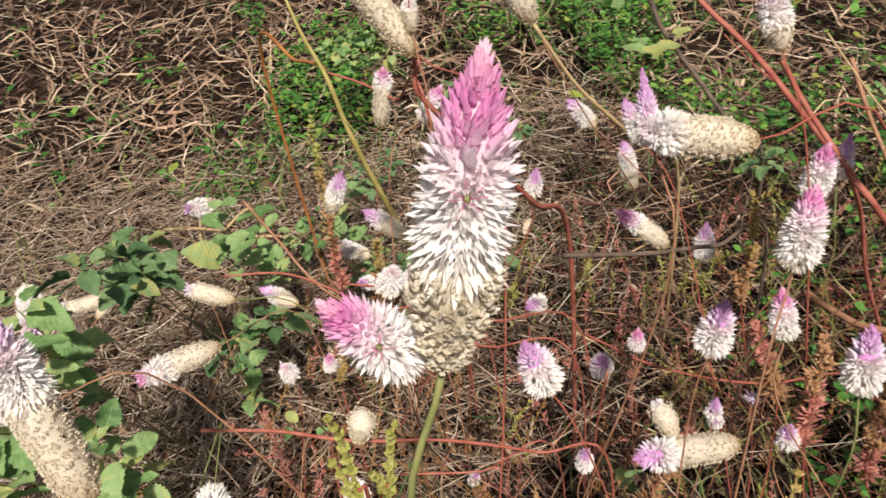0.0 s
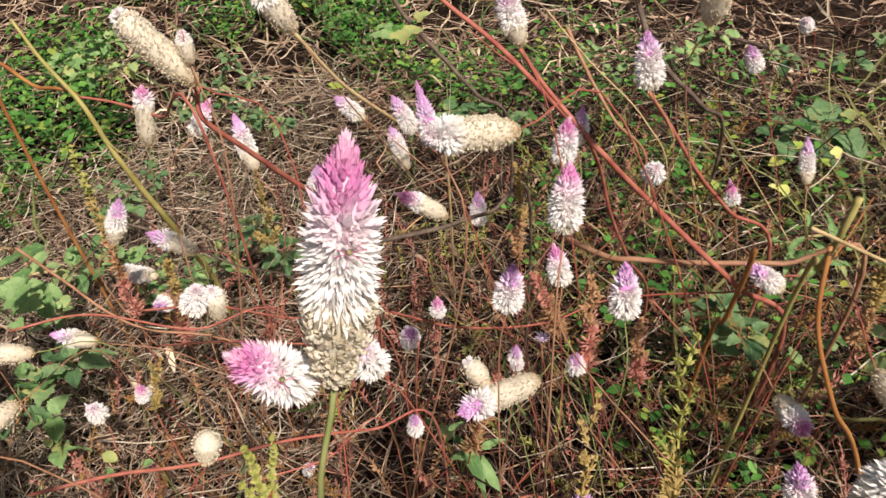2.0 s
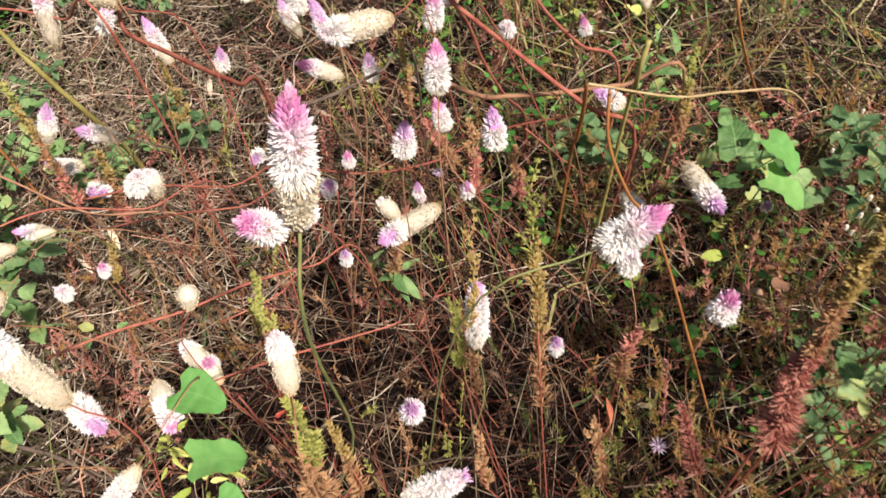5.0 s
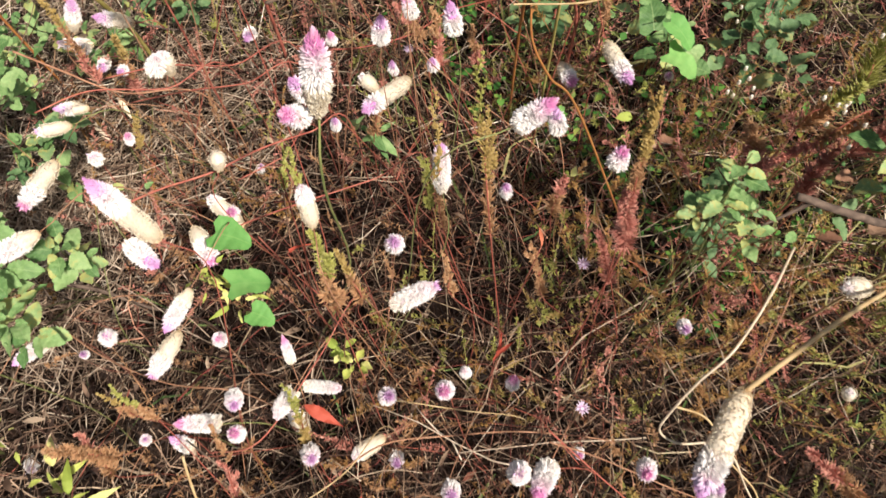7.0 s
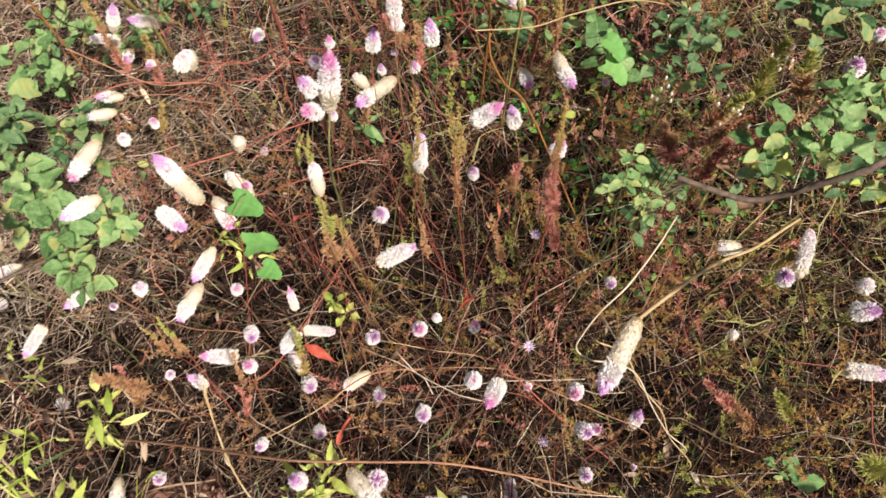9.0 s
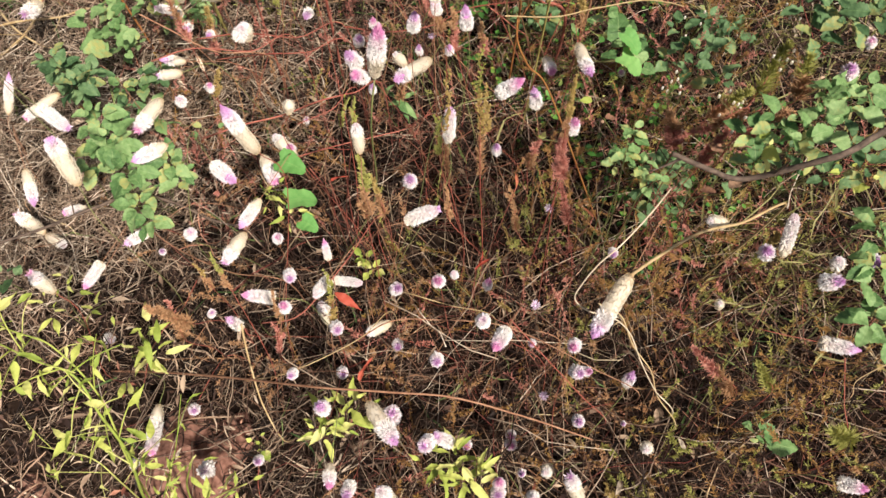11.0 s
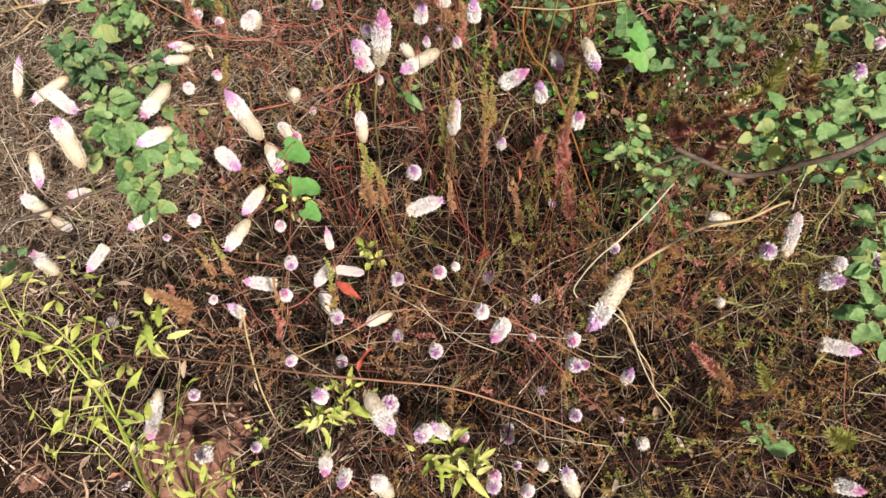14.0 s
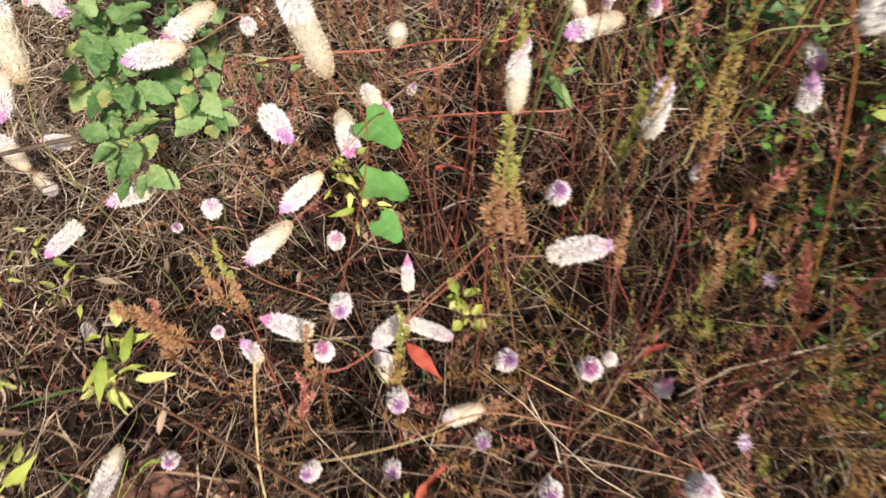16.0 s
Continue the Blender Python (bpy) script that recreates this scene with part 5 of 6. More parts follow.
stem_thing("creeping_stem", "thin green bare stem between flowers", "stem", M_GREENSTEM, 0.00153, [(0.900, 0.947, 0.220), (0.860, 0.839, 0.220), (0.885, 0.793, 0.200), (0.931, 0.752, 0.100), (0.941, 0.772, -0.130)])
stem_thing("creeping_stem", "thin coral red bare stem between flowers", "stem", M_CORAL, 0.0011, [(0.312, 0.693, 0.300), (0.307, 0.705, 0.200), (0.304, 0.708, 0.050), (0.314, 0.728, -0.130)])


# ---- leafy weeds ----
def leafy_weed(label, tops, foot, leaf, shape, mat, count, spread=0.03, stem_mat=None, stem_r=0.0012, upright=0.3, name="leafy_weed"):
    """A weed with one stem to each top and its leaves, each one a part."""
    g = np.array([foot[0], foot[1], ground_height(*foot) - 0.003])
    plant = tagged(new(name), label, "weed")
    plant.location = g
    for top in tops:
        t = np.asarray(top, float)
        m = (t + g) / 2 + np.array([rng.normal(0, 0.01), rng.normal(0, 0.01), 0.02])
        line = glide([g, m, t], 8)
        pile = Pile()
        pile.tube(line - g, stem_r, 5, stem_r * 0.5)
        part("stem", pile, stem_mat or M_GREENSTEM, plant)
        if shape == "oval" and count > 4:
            # opposite pairs, each pair turned across the one above, growing larger down the stem
            leaf_size = leaf * 0.74
            pairs, gap = int(count * 0.9), leaf_size * 0.36
            down = np.linalg.norm(np.diff(line, axis=0), axis=1)[::-1].cumsum()
            turn = rng.uniform(0, 3)
            for i in range(pairs):
                k = min(len(line) - 1, 1 + int(np.searchsorted(down, i * gap)))
                at = line[len(line) - 1 - k] + (line[len(line) - k] - line[len(line) - 1 - k]) * rng.uniform(0, 1)
                for half in (0, math.pi):
                    if i > 2 and rng.random() < 0.12:
                        continue
                    a = turn + i * math.pi / 2 + half + rng.normal(0, 0.25)
                    size = leaf_size * min(1.0, 0.4 + 0.22 * i) * rng.uniform(0.75, 1.15)
                    way = (math.cos(a), math.sin(a), rng.normal(0.75 - 0.22 * min(i, 4), 0.22))
                    place = at + np.array([math.cos(a), math.sin(a), 0.2]) * (0.15 * size + rng.uniform(0, 0.25) * spread)
                    leaf_at(plant, g, place, way, size, shape, mat, rng.normal(0, 18))
            continue
        for i in range(count):
            q = 1 - (i / count) ** 1.3 * min(1.0, spread * 3 / max(0.03, np.linalg.norm(t - g)))
            at = line[int(q * (len(line) - 1))] + rng.normal(0, spread * 0.12, 3)
            a = i * 2.4 + rng.uniform(-0.4, 0.4)
            way = (math.cos(a), math.sin(a), rng.normal(upright, 0.4))
            out = rng.uniform(0.15, 1.0) * spread
            size = leaf * (0.68 if shape == "oval" else 1.0) * rng.uniform(0.4, 1.25) * (0.6 if i < 2 else 1)
            place = at + np.array(way) / np.linalg.norm(way) * out * 0.5
            leaf_at(plant, g, place, way, size, shape, mat, rng.normal(0, 10 if shape == "heart" else 32))
    return plant


def branching_weed(label, spine, twigs, leaf, mat, radius=0.002):
    """A wilting weed: one arching main stem with short side twigs and curled narrow leaves."""
    p = glide(spine, 8)
    o = p[0].copy()
    plant = tagged(new("branching_weed"), label, "weed")
    plant.location = o
    pile = Pile()
    pile.tube(p - o, radius, 6, radius * 0.4)
    part("stem", pile, mat, plant)
    for i in range(twigs):
        at = p[int((0.25 + 0.72 * i / twigs) * (len(p) - 1))]
        a = i * 2.4 + rng.uniform(-0.5, 0.5)
        d = np.array([math.cos(a), math.sin(a), rng.uniform(0.0, 0.7)]) * rng.uniform(0.025, 0.075)
        line = glide([at, at + d * 0.5 + [0, 0, 0.008], at + d], 4)
        tw = Pile()
        tw.tube(line - o, radius * 0.45, 5, radius * 0.25)
        part("twig", tw, mat, plant)
        for k in range(rng.integers(2, 4)):
            b = rng.uniform(0, 2 * np.pi)
            leaf_at(plant, o, line[rng.integers(3, len(line))], (math.cos(b), math.sin(b), rng.normal(0.1, 0.4)), leaf * rng.uniform(0.5, 1.2), "lance", mat, rng.normal(0, 40))
    return plant


def lone_leaf(label, base, tip, mat, stem_mat, wide=1.0):
    """One narrow leaf on a hair-thin stem."""
    a, t = np.asarray(base, float), np.asarray(tip, float)
    f = a[:2] + rng.normal(0, 0.03, 2)
    g = np.array([f[0], f[1], ground_height(*f) - 0.002])
    plant = tagged(new("leaf_shoot"), label, "weed", "narrow red leaves")
    plant.location = g
    pile = Pile()
    pile.tube(glide([np.zeros(3), (a - g) * 0.5 + np.append(rng.normal(0, 0.012, 2), 0.01), a - g], 6), 0.0008, 5, 0.0006)
    part("stem", pile, stem_mat, plant)
    leaf = leaf_at(plant, g, a, t - a, float(np.linalg.norm(t - a)), "lance", mat, rng.normal(0, 25))
    leaf.matrix_basis = leaf.matrix_basis @ Matrix.Diagonal((1, wide, 1, 1))


leafy_weed("dark green bushy weed with toothed oval leaves", [(-0.165, 0.907, 0.360), (-0.148, 0.818, 0.400), (-0.177, 0.987, 0.300), (-0.128, 0.880, 0.340)], (-0.188, 1.198), 0.043, "oval", M_LEAF, 10, 0.045)
leafy_weed("green bushy weed with oval leaves in pairs", [(-0.140, 0.705, 0.460), (-0.136, 0.643, 0.470), (-0.140, 0.584, 0.470), (-0.159, 0.700, 0.400), (-0.199, 0.715, 0.340)], (-0.197, 0.961), 0.043, "oval", M_PALELEAF, 9, 0.045)
leafy_weed("bright green low weed with rounded leaves", [(-0.154, 0.545, 0.440), (-0.161, 0.538, 0.400), (-0.155, 0.602, 0.400), (-0.082, 0.614, 0.400), (-0.077, 0.612, 0.360)], (-0.156, 0.820), 0.042, "oval", M_PALELEAF, 7, 0.04)
leafy_weed("light green weed with broad heart leaves", [(-0.082, 1.016, 0.300), (-0.056, 0.915, 0.320), (-0.077, 0.975, 0.300), (-0.049, 1.025, 0.260)], (-0.072, 1.256), 0.036, "heart", M_PALELEAF, 6, 0.05)
leafy_weed("dark green weed leaves over straw", [(-0.060, 0.952, 0.180), (-0.027, 0.930, 0.200), (-0.118, 0.934, 0.150)], (-0.072, 1.105), 0.04, "oval", M_LEAF, 7, 0.05)
leafy_weed("bright mint-like weed with pale rounded leaves", [(0.377, 0.162, 0.720), (0.376, 0.160, 0.680), (0.398, 0.140, 0.640), (0.400, 0.178, 0.600), (0.410, 0.133, 0.600)], (0.500, 0.190), 0.026, "oval", M_PALELEAF, 5, 0.012)
leafy_weed("single large pale leaf on a mint-like weed", [(0.394, 0.113, 0.640)], (0.691, 0.250), 0.045, "oval", M_PALELEAF, 2, 0.02)
leafy_weed("pale green broad-leaved weed by a dead branch", [(0.556, 0.108, 0.600), (0.565, 0.089, 0.640), (0.581, 0.055, 0.640), (0.628, 0.062, 0.620)], (0.993, 0.187), 0.04, "oval", M_PALELEAF, 6, 0.055)
leafy_weed("green broad-leaved weed under a dead branch", [(0.592, 0.091, 0.520), (0.611, 0.069, 0.560), (0.627, 0.009, 0.560), (0.678, 0.024, 0.580), (0.673, -0.013, 0.580)], (1.013, 0.103), 0.038, "oval", M_LEAF, 5, 0.055)
leafy_weed("green weed with paired oval leaves", [(0.721, 0.098, 0.560), (0.722, 0.074, 0.570), (0.772, 0.078, 0.550), (0.745, 0.094, 0.500)], (1.157, 0.178), 0.04, "oval", M_PALELEAF, 6, 0.05)
leafy_weed("large green heart leaves among dry stems", [(0.638, 0.378, 0.420), (0.623, 0.354, 0.400), (0.646, 0.397, 0.360)], (0.873, 0.538), 0.036, "heart", M_PALELEAF, 4, 0.04)
leafy_weed("flat pale leaves close to the ground", [(0.723, 0.519, 0.240), (0.701, 0.543, 0.220)], (0.865, 0.656), 0.045, "oval", M_PALELEAF, 4, 0.04)
leafy_weed("green weed with toothed leaves in shade", [(0.733, 0.361, 0.400), (0.734, 0.313, 0.360), (0.718, 0.354, 0.340), (0.792, 0.334, 0.340), (0.792, 0.283, 0.300)], (0.996, 0.456), 0.042, "oval", M_LEAF, 5, 0.06)
leafy_weed("dark green large-leaved weed", [(0.820, 0.198, 0.500), (0.866, 0.187, 0.520), (0.905, 0.168, 0.520), (0.882, 0.227, 0.500), (0.867, 0.249, 0.480)], (1.302, 0.345), 0.055, "oval", M_LEAF, 5, 0.06)
leafy_weed("yellow-green leafy shoot reaching high over the weeds", [(0.418, -0.075, 0.840), (0.403, -0.101, 0.820), (0.379, -0.134, 0.800), (0.406, -0.158, 0.760)], (1.034, -0.224), 0.026, "oval", M_PALELEAF, 9, 0.045)
leafy_weed("low green weed in shade", [(0.505, 0.183, 0.300), (0.582, 0.108, 0.450), (0.586, 0.124, 0.280)], (0.741, 0.206), 0.04, "oval", M_LEAF, 4, 0.03)
leafy_weed("yellow-green young shoot beside heart leaves", [(0.012, 0.524, 0.330), (0.033, 0.521, 0.330), (0.038, 0.473, 0.300)], (0.048, 0.671), 0.026, "lance", M_YELLOWLEAF, 8, 0.04)
leafy_weed("small pale green seedling leaves", [(0.099, 0.376, 0.220), (0.103, 0.357, 0.200)], (0.128, 0.452), 0.028, "oval", M_YELLOWLEAF, 5, 0.03)
leafy_weed("bright yellow-green shoots with narrow leaves", [(-0.100, 0.159, 0.270), (-0.079, 0.149, 0.280), (-0.049, 0.166, 0.280), (-0.113, 0.148, 0.260), (-0.037, 0.155, 0.270)], (-0.083, 0.213), 0.036, "lance", M_YELLOWLEAF, 7, 0.045)
leafy_weed("bright yellow-green shoots with narrow leaves", [(0.010, 0.014, 0.260), (0.033, 0.002, 0.270), (0.039, 0.020, 0.270), (0.051, -0.033, 0.270), (0.033, -0.034, 0.250)], (0.051, 0.013), 0.042, "lance", M_YELLOWLEAF, 6, 0.045)
leafy_weed("bright green clover-like leaves on a thin stem", [(0.470, -0.207, 0.250), (0.457, -0.219, 0.250), (0.464, -0.247, 0.230)], (0.571, -0.253), 0.055, "oval", M_PALELEAF, 3, 0.022)
leafy_weed("green leaf pair between flower stems", [(-0.415, 0.667, 0.250), (-0.430, 0.669, 0.240)], (-0.504, 0.830), 0.045, "oval", M_LEAF, 4, 0.04)
branching_weed("wilting yellow-green weed with curled narrow leaves", [(-0.474, 0.252, -0.130), (-0.392, 0.232, 0.200), (-0.334, 0.252, 0.380), (-0.320, 0.291, 0.460), (-0.316, 0.340, 0.500), (-0.347, 0.383, 0.510), (-0.401, 0.467, 0.500)], 13, 0.027, M_YELLOWLEAF, 0.0026)
branching_weed("wilting yellow-green weed with arching twigs", [(-0.474, 0.252, -0.130), (-0.349, 0.249, 0.340), (-0.311, 0.313, 0.460), (-0.317, 0.380, 0.520), (-0.348, 0.422, 0.530), (-0.389, 0.488, 0.520)], 11, 0.027, M_YELLOWLEAF, 0.0017)
branching_weed("yellow-green weed twig with small buds", [(-0.476, 0.259, -0.130), (-0.411, 0.270, 0.200), (-0.411, 0.307, 0.270), (-0.446, 0.345, 0.270), (-0.481, 0.381, 0.250)], 7, 0.018, M_YELLOWLEAF, 0.0014)
branching_weed("thin yellow-green weed stem with few leaves", [(-0.480, 0.262, -0.130), (-0.368, 0.242, 0.150), (-0.311, 0.271, 0.220), (-0.256, 0.319, 0.280)], 5, 0.022, M_YELLOWLEAF, 0.0014)
leafy_weed("yellow narrow-leaved shoot standing on bare soil", [(-0.253, 0.454, 0.260), (-0.268, 0.419, 0.240), (-0.291, 0.417, 0.220)], (-0.348, 0.522), 0.034, "lance", M_YELLOWLEAF, 7, 0.04)
leafy_weed("yellow narrow-leaved shoot standing on bare soil", [(-0.314, 0.222, 0.300), (-0.290, 0.219, 0.280), (-0.339, 0.202, 0.280), (-0.295, 0.170, 0.200), (-0.272, 0.166, 0.200), (-0.256, 0.170, 0.160)], (-0.415, 0.224), 0.034, "lance", M_YELLOWLEAF, 4, 0.04, stem_mat=M_YELLOWLEAF, stem_r=0.0022)
leafy_weed("small yellow-green weed leaves on litter", [(-0.343, 0.684, 0.150), (-0.396, 0.614, 0.200), (-0.319, 0.584, 0.150), (-0.476, 0.477, 0.100)], (-0.433, 0.687), 0.028, "lance", M_YELLOWLEAF, 6, 0.05)
leafy_weed("yellowing leaf pair under flowers", [(-0.220, 0.237, 0.100), (-0.223, 0.211, 0.100)], (-0.242, 0.258), 0.03, "oval", M_YELLOWLEAF, 3, 0.03)
lone_leaf("small bright red narrow leaf on thin stem", (0.120, 0.508, 0.270), (0.144, 0.510, 0.282), M_REDLEAF, M_CORAL, 0.66)
lone_leaf("long bright red drooping leaf on thin stem", (0.026, 0.343, 0.240), (0.048, 0.294, 0.235), M_REDLEAF, M_CORAL, 0.78)
lone_leaf("upright bright red narrow leaf on thin stem", (-0.018, 0.191, 0.250), (0.010, 0.212, 0.269), M_REDLEAF, M_CORAL, 0.60)
lone_leaf("small coral red upright leaf on thin stem", (0.342, 0.285, 0.380), (0.353, 0.296, 0.392), M_REDLEAF, M_CORAL, 0.78)
lone_leaf("small coral red narrow leaf on thin stem", (0.242, 0.239, 0.270), (0.263, 0.244, 0.282), M_REDLEAF, M_CORAL, 0.72)
lone_leaf("red narrow leaf among stems on thin stem", (0.235, 0.235, 0.280), (0.260, 0.240, 0.294), M_REDLEAF, M_CORAL, 0.60)
lone_leaf("small coral leaf among stems on thin stem", (0.443, 0.196, 0.300), (0.443, 0.216, 0.312), M_REDLEAF, M_CORAL, 0.72)
lone_leaf("upright orange red leaf on thin stem", (0.507, 0.083, 0.320), (0.523, 0.101, 0.336), M_REDLEAF, M_CORAL, 0.60)
leafy_weed("yellow leaf on a dry stem", [(0.537, 0.332, 0.400), (0.404, 0.320, 0.420)], (0.657, 0.478), 0.04, "oval", M_YELLOWLEAF, 2, 0.02)
leafy_weed("dry brown leaf held among stems", [(0.488, 0.278, 0.460), (0.503, 0.069, 0.550), (0.526, 0.106, 0.600)], (0.796, 0.269), 0.05, "oval", M_DEADLEAF, 2, 0.02)
leafy_weed("light green heart leaves among straw", [(0.494, 1.188, 0.340), (0.528, 1.227, 0.330), (0.466, 1.274, 0.360), (0.430, 1.298, 0.360)], (0.677, 1.862), 0.06, "heart", M_PALELEAF, 2, 0.04)
leafy_weed("yellow leaf on a low weed", [(0.543, 1.165, 0.300), (0.386, 1.175, 0.300)], (0.617, 1.638), 0.032, "heart", M_YELLOWLEAF, 1, 0.02)
leafy_weed("green ragged low weed", [(0.606, 1.026, 0.250), (0.587, 1.133, 0.220), (0.539, 1.112, 0.240), (0.630, 1.112, 0.200)], (0.749, 1.409), 0.038, "oval", M_LEAF, 6, 0.05)
leafy_weed("low green weed with small leaves in tufts", [(0.063, 1.700, 0.200), (0.116, 1.671, 0.220), (0.019, 1.661, 0.200), (0.067, 1.645, 0.180), (0.136, 1.703, 0.150)], (0.055, 2.119), 0.035, "oval", M_PALELEAF, 9, 0.07)
leafy_weed("low green weed with small leaves in tufts", [(0.322, 1.688, 0.120), (0.351, 1.608, 0.100), (0.258, 1.549, 0.140), (0.197, 1.571, 0.100), (0.276, 1.542, 0.100)], (0.305, 1.865), 0.028, "oval", M_LEAF, 10, 0.07)
leafy_weed("fresh green low weed in pale straw", [(0.030, 1.290, 0.120), (-0.030, 1.200, 0.120), (0.040, 1.170, 0.120), (-0.020, 1.290, 0.080)], (0.010, 1.330), 0.05, "oval", M_PALELEAF, 6, 0.05)
leafy_weed("fresh green low weed in pale straw", [(0.090, 1.110, 0.100), (0.130, 1.130, 0.080), (0.170, 1.190, 0.060)], (0.120, 1.210), 0.045, "oval", M_PALELEAF, 6, 0.05)
leafy_weed("dark green low weed in pale straw", [(0.250, 1.130, 0.080), (0.260, 1.080, 0.120), (0.230, 1.190, 0.100)], (0.260, 1.210), 0.042, "oval", M_LEAF, 6, 0.05)
leafy_weed("green weed with rounded leaves in litter", [(-0.050, 1.090, 0.120), (-0.110, 1.020, 0.100)], (-0.080, 1.150), 0.045, "oval", M_PALELEAF, 5, 0.05)
leafy_weed("green leafy weed among rusty tufts", [(0.660, 0.240, 0.200), (0.690, 0.215, 0.180), (0.680, 0.250, 0.140), (0.610, 0.205, 0.180)], (0.720, 0.240), 0.045, "oval", M_LEAF, 6, 0.05)
leafy_weed("green weed with toothed leaves under stems", [(0.960, 0.410, 0.180), (0.950, 0.445, 0.200), (1.010, 0.400, 0.160)], (1.050, 0.450), 0.05, "oval", M_LEAF, 6, 0.06)
leafy_weed("low bluish green weed with divided leaves", [(0.320, 1.470, 0.100), (0.348, 1.421, 0.100), (0.299, 1.506, 0.100)], (0.354, 1.696), 0.028, "oval", M_LEAF, 12, 0.06)
leafy_weed("low green weed between stems", [(0.022, 1.424, 0.080), (0.050, 1.372, 0.080), (0.111, 1.439, 0.080), (0.214, 1.197, 0.050), (0.258, 1.216, 0.050)], (0.128, 1.493), 0.028, "oval", M_LEAF, 9, 0.07)
leafy_weed("small bright green weed leaves", [(0.064, 1.180, 0.120), (0.083, 1.149, 0.100), (0.055, 1.114, 0.100), (-0.033, 1.013, 0.200)], (0.012, 1.309), 0.032, "oval", M_PALELEAF, 6, 0.05)
leafy_weed("green weed leaves on shaded soil", [(1.134, 0.996, 0.100), (1.079, 0.980, 0.100), (1.135, 0.950, 0.120), (1.153, 0.924, 0.140)], (1.325, 1.112), 0.05, "heart", M_LEAF, 4, 0.05)
leafy_weed("small yellow leaves on a thin weed", [(1.049, 0.843, 0.160), (1.035, 0.914, 0.140), (0.959, 0.846, 0.120)], (1.218, 1.016), 0.036, "heart", M_YELLOWLEAF, 2, 0.03)
leafy_weed("bright green narrow leaves under dry stems", [(0.901, 0.728, 0.150), (0.848, 0.728, 0.150), (0.890, 0.689, 0.160)], (1.064, 0.836), 0.05, "lance", M_PALELEAF, 6, 0.05)
leafy_weed("green oval leaf pair on a weed stem", [(0.670, 0.463, 0.350), (0.670, 0.437, 0.360)], (0.994, 0.582), 0.06, "oval", M_PALELEAF, 3, 0.04)
leafy_weed("green leaves on a thin upright weed", [(0.669, 0.661, 0.200), (0.688, 0.627, 0.180), (0.656, 0.654, 0.150)], (0.819, 0.765), 0.045, "oval", M_LEAF, 6, 0.05)
leafy_weed("green weed in far litter", [(1.099, 1.175, 0.200), (1.006, 1.141, 0.200), (0.969, 1.377, 0.100), (0.958, 1.281, 0.100)], (1.227, 1.494), 0.04, "oval", M_PALELEAF, 6, 0.06)
leafy_weed("green weed in far litter", [(1.513, 1.120, 0.100), (1.496, 1.023, 0.100), (1.373, 1.106, 0.100), (1.274, 1.172, 0.100)], (1.651, 1.268), 0.045, "oval", M_LEAF, 6, 0.07)
leafy_weed("fresh green blades beside a seed spike", [(0.311, 0.652, 0.200), (0.337, 0.617, 0.200)], (0.378, 0.762), 0.05, "lance", M_PALELEAF, 4, 0.03)
leafy_weed("green leaf lying among dry stems", [(0.001, 0.793, 0.150), (-0.076, 0.895, 0.150), (-0.072, 0.951, 0.150), (-0.074, 0.884, 0.120)], (-0.106, 1.034), 0.055, "oval", M_PALELEAF, 3, 0.04)
leafy_weed("yellowing small leaves under a dead branch", [(0.547, 0.092, 0.600), (0.549, 0.083, 0.600), (0.619, -0.002, 0.600), (0.640, -0.016, 0.580)], (0.972, 0.116), 0.034, "oval", M_YELLOWLEAF, 3, 0.03)
leafy_weed("upright narrow green leaves beside a white flower", [(0.769, 0.097, 0.520), (0.796, 0.097, 0.520), (0.772, 0.122, 0.500)], (1.180, 0.200), 0.06, "lance", M_PALELEAF, 3, 0.03, upright=0.8)


def heart_vine(label, places, foot, size):
    """Broad heart leaves on thin stalks, held flat to the light."""
    g = np.array([foot[0], foot[1], ground_height(*foot) - 0.003])
    plant = tagged(new("heart_leaved_vine"), label, "vine")
    plant.location = g
    for i, (place, heading, k) in enumerate(places):
        p = np.asarray(place, float)
        way = np.array([math.cos(radians(heading)), math.sin(radians(heading)), -0.12])
        stalk = p - way * size * k * 0.45
        pile = Pile()
        pile.tube(glide([np.zeros(3), (stalk - g) * 0.5 + [0.008, -0.006, 0.02], stalk - g], 6), 0.0012, 5, 0.0008)
        part("stem", pile, M_GREENSTEM, plant)
        leaf_at(plant, g, stalk, way, size * k, "heart", M_HEART, -12.0)
    return plant


heart_vine("green vine with flat heart shaped leaves", [((0.076, 0.541, 0.330), -50, 1), ((0.061, 0.489, 0.310), -20, 1.05), ((0.049, 0.450, 0.290), -60, 0.7)], (0.069, 0.619), 0.044)
heart_vine("broad pale green leaves on a low vine", [((0.624, 0.371, 0.440), -80, 1), ((0.609, 0.347, 0.420), -70, 1.1)], (0.856, 0.513), 0.038)


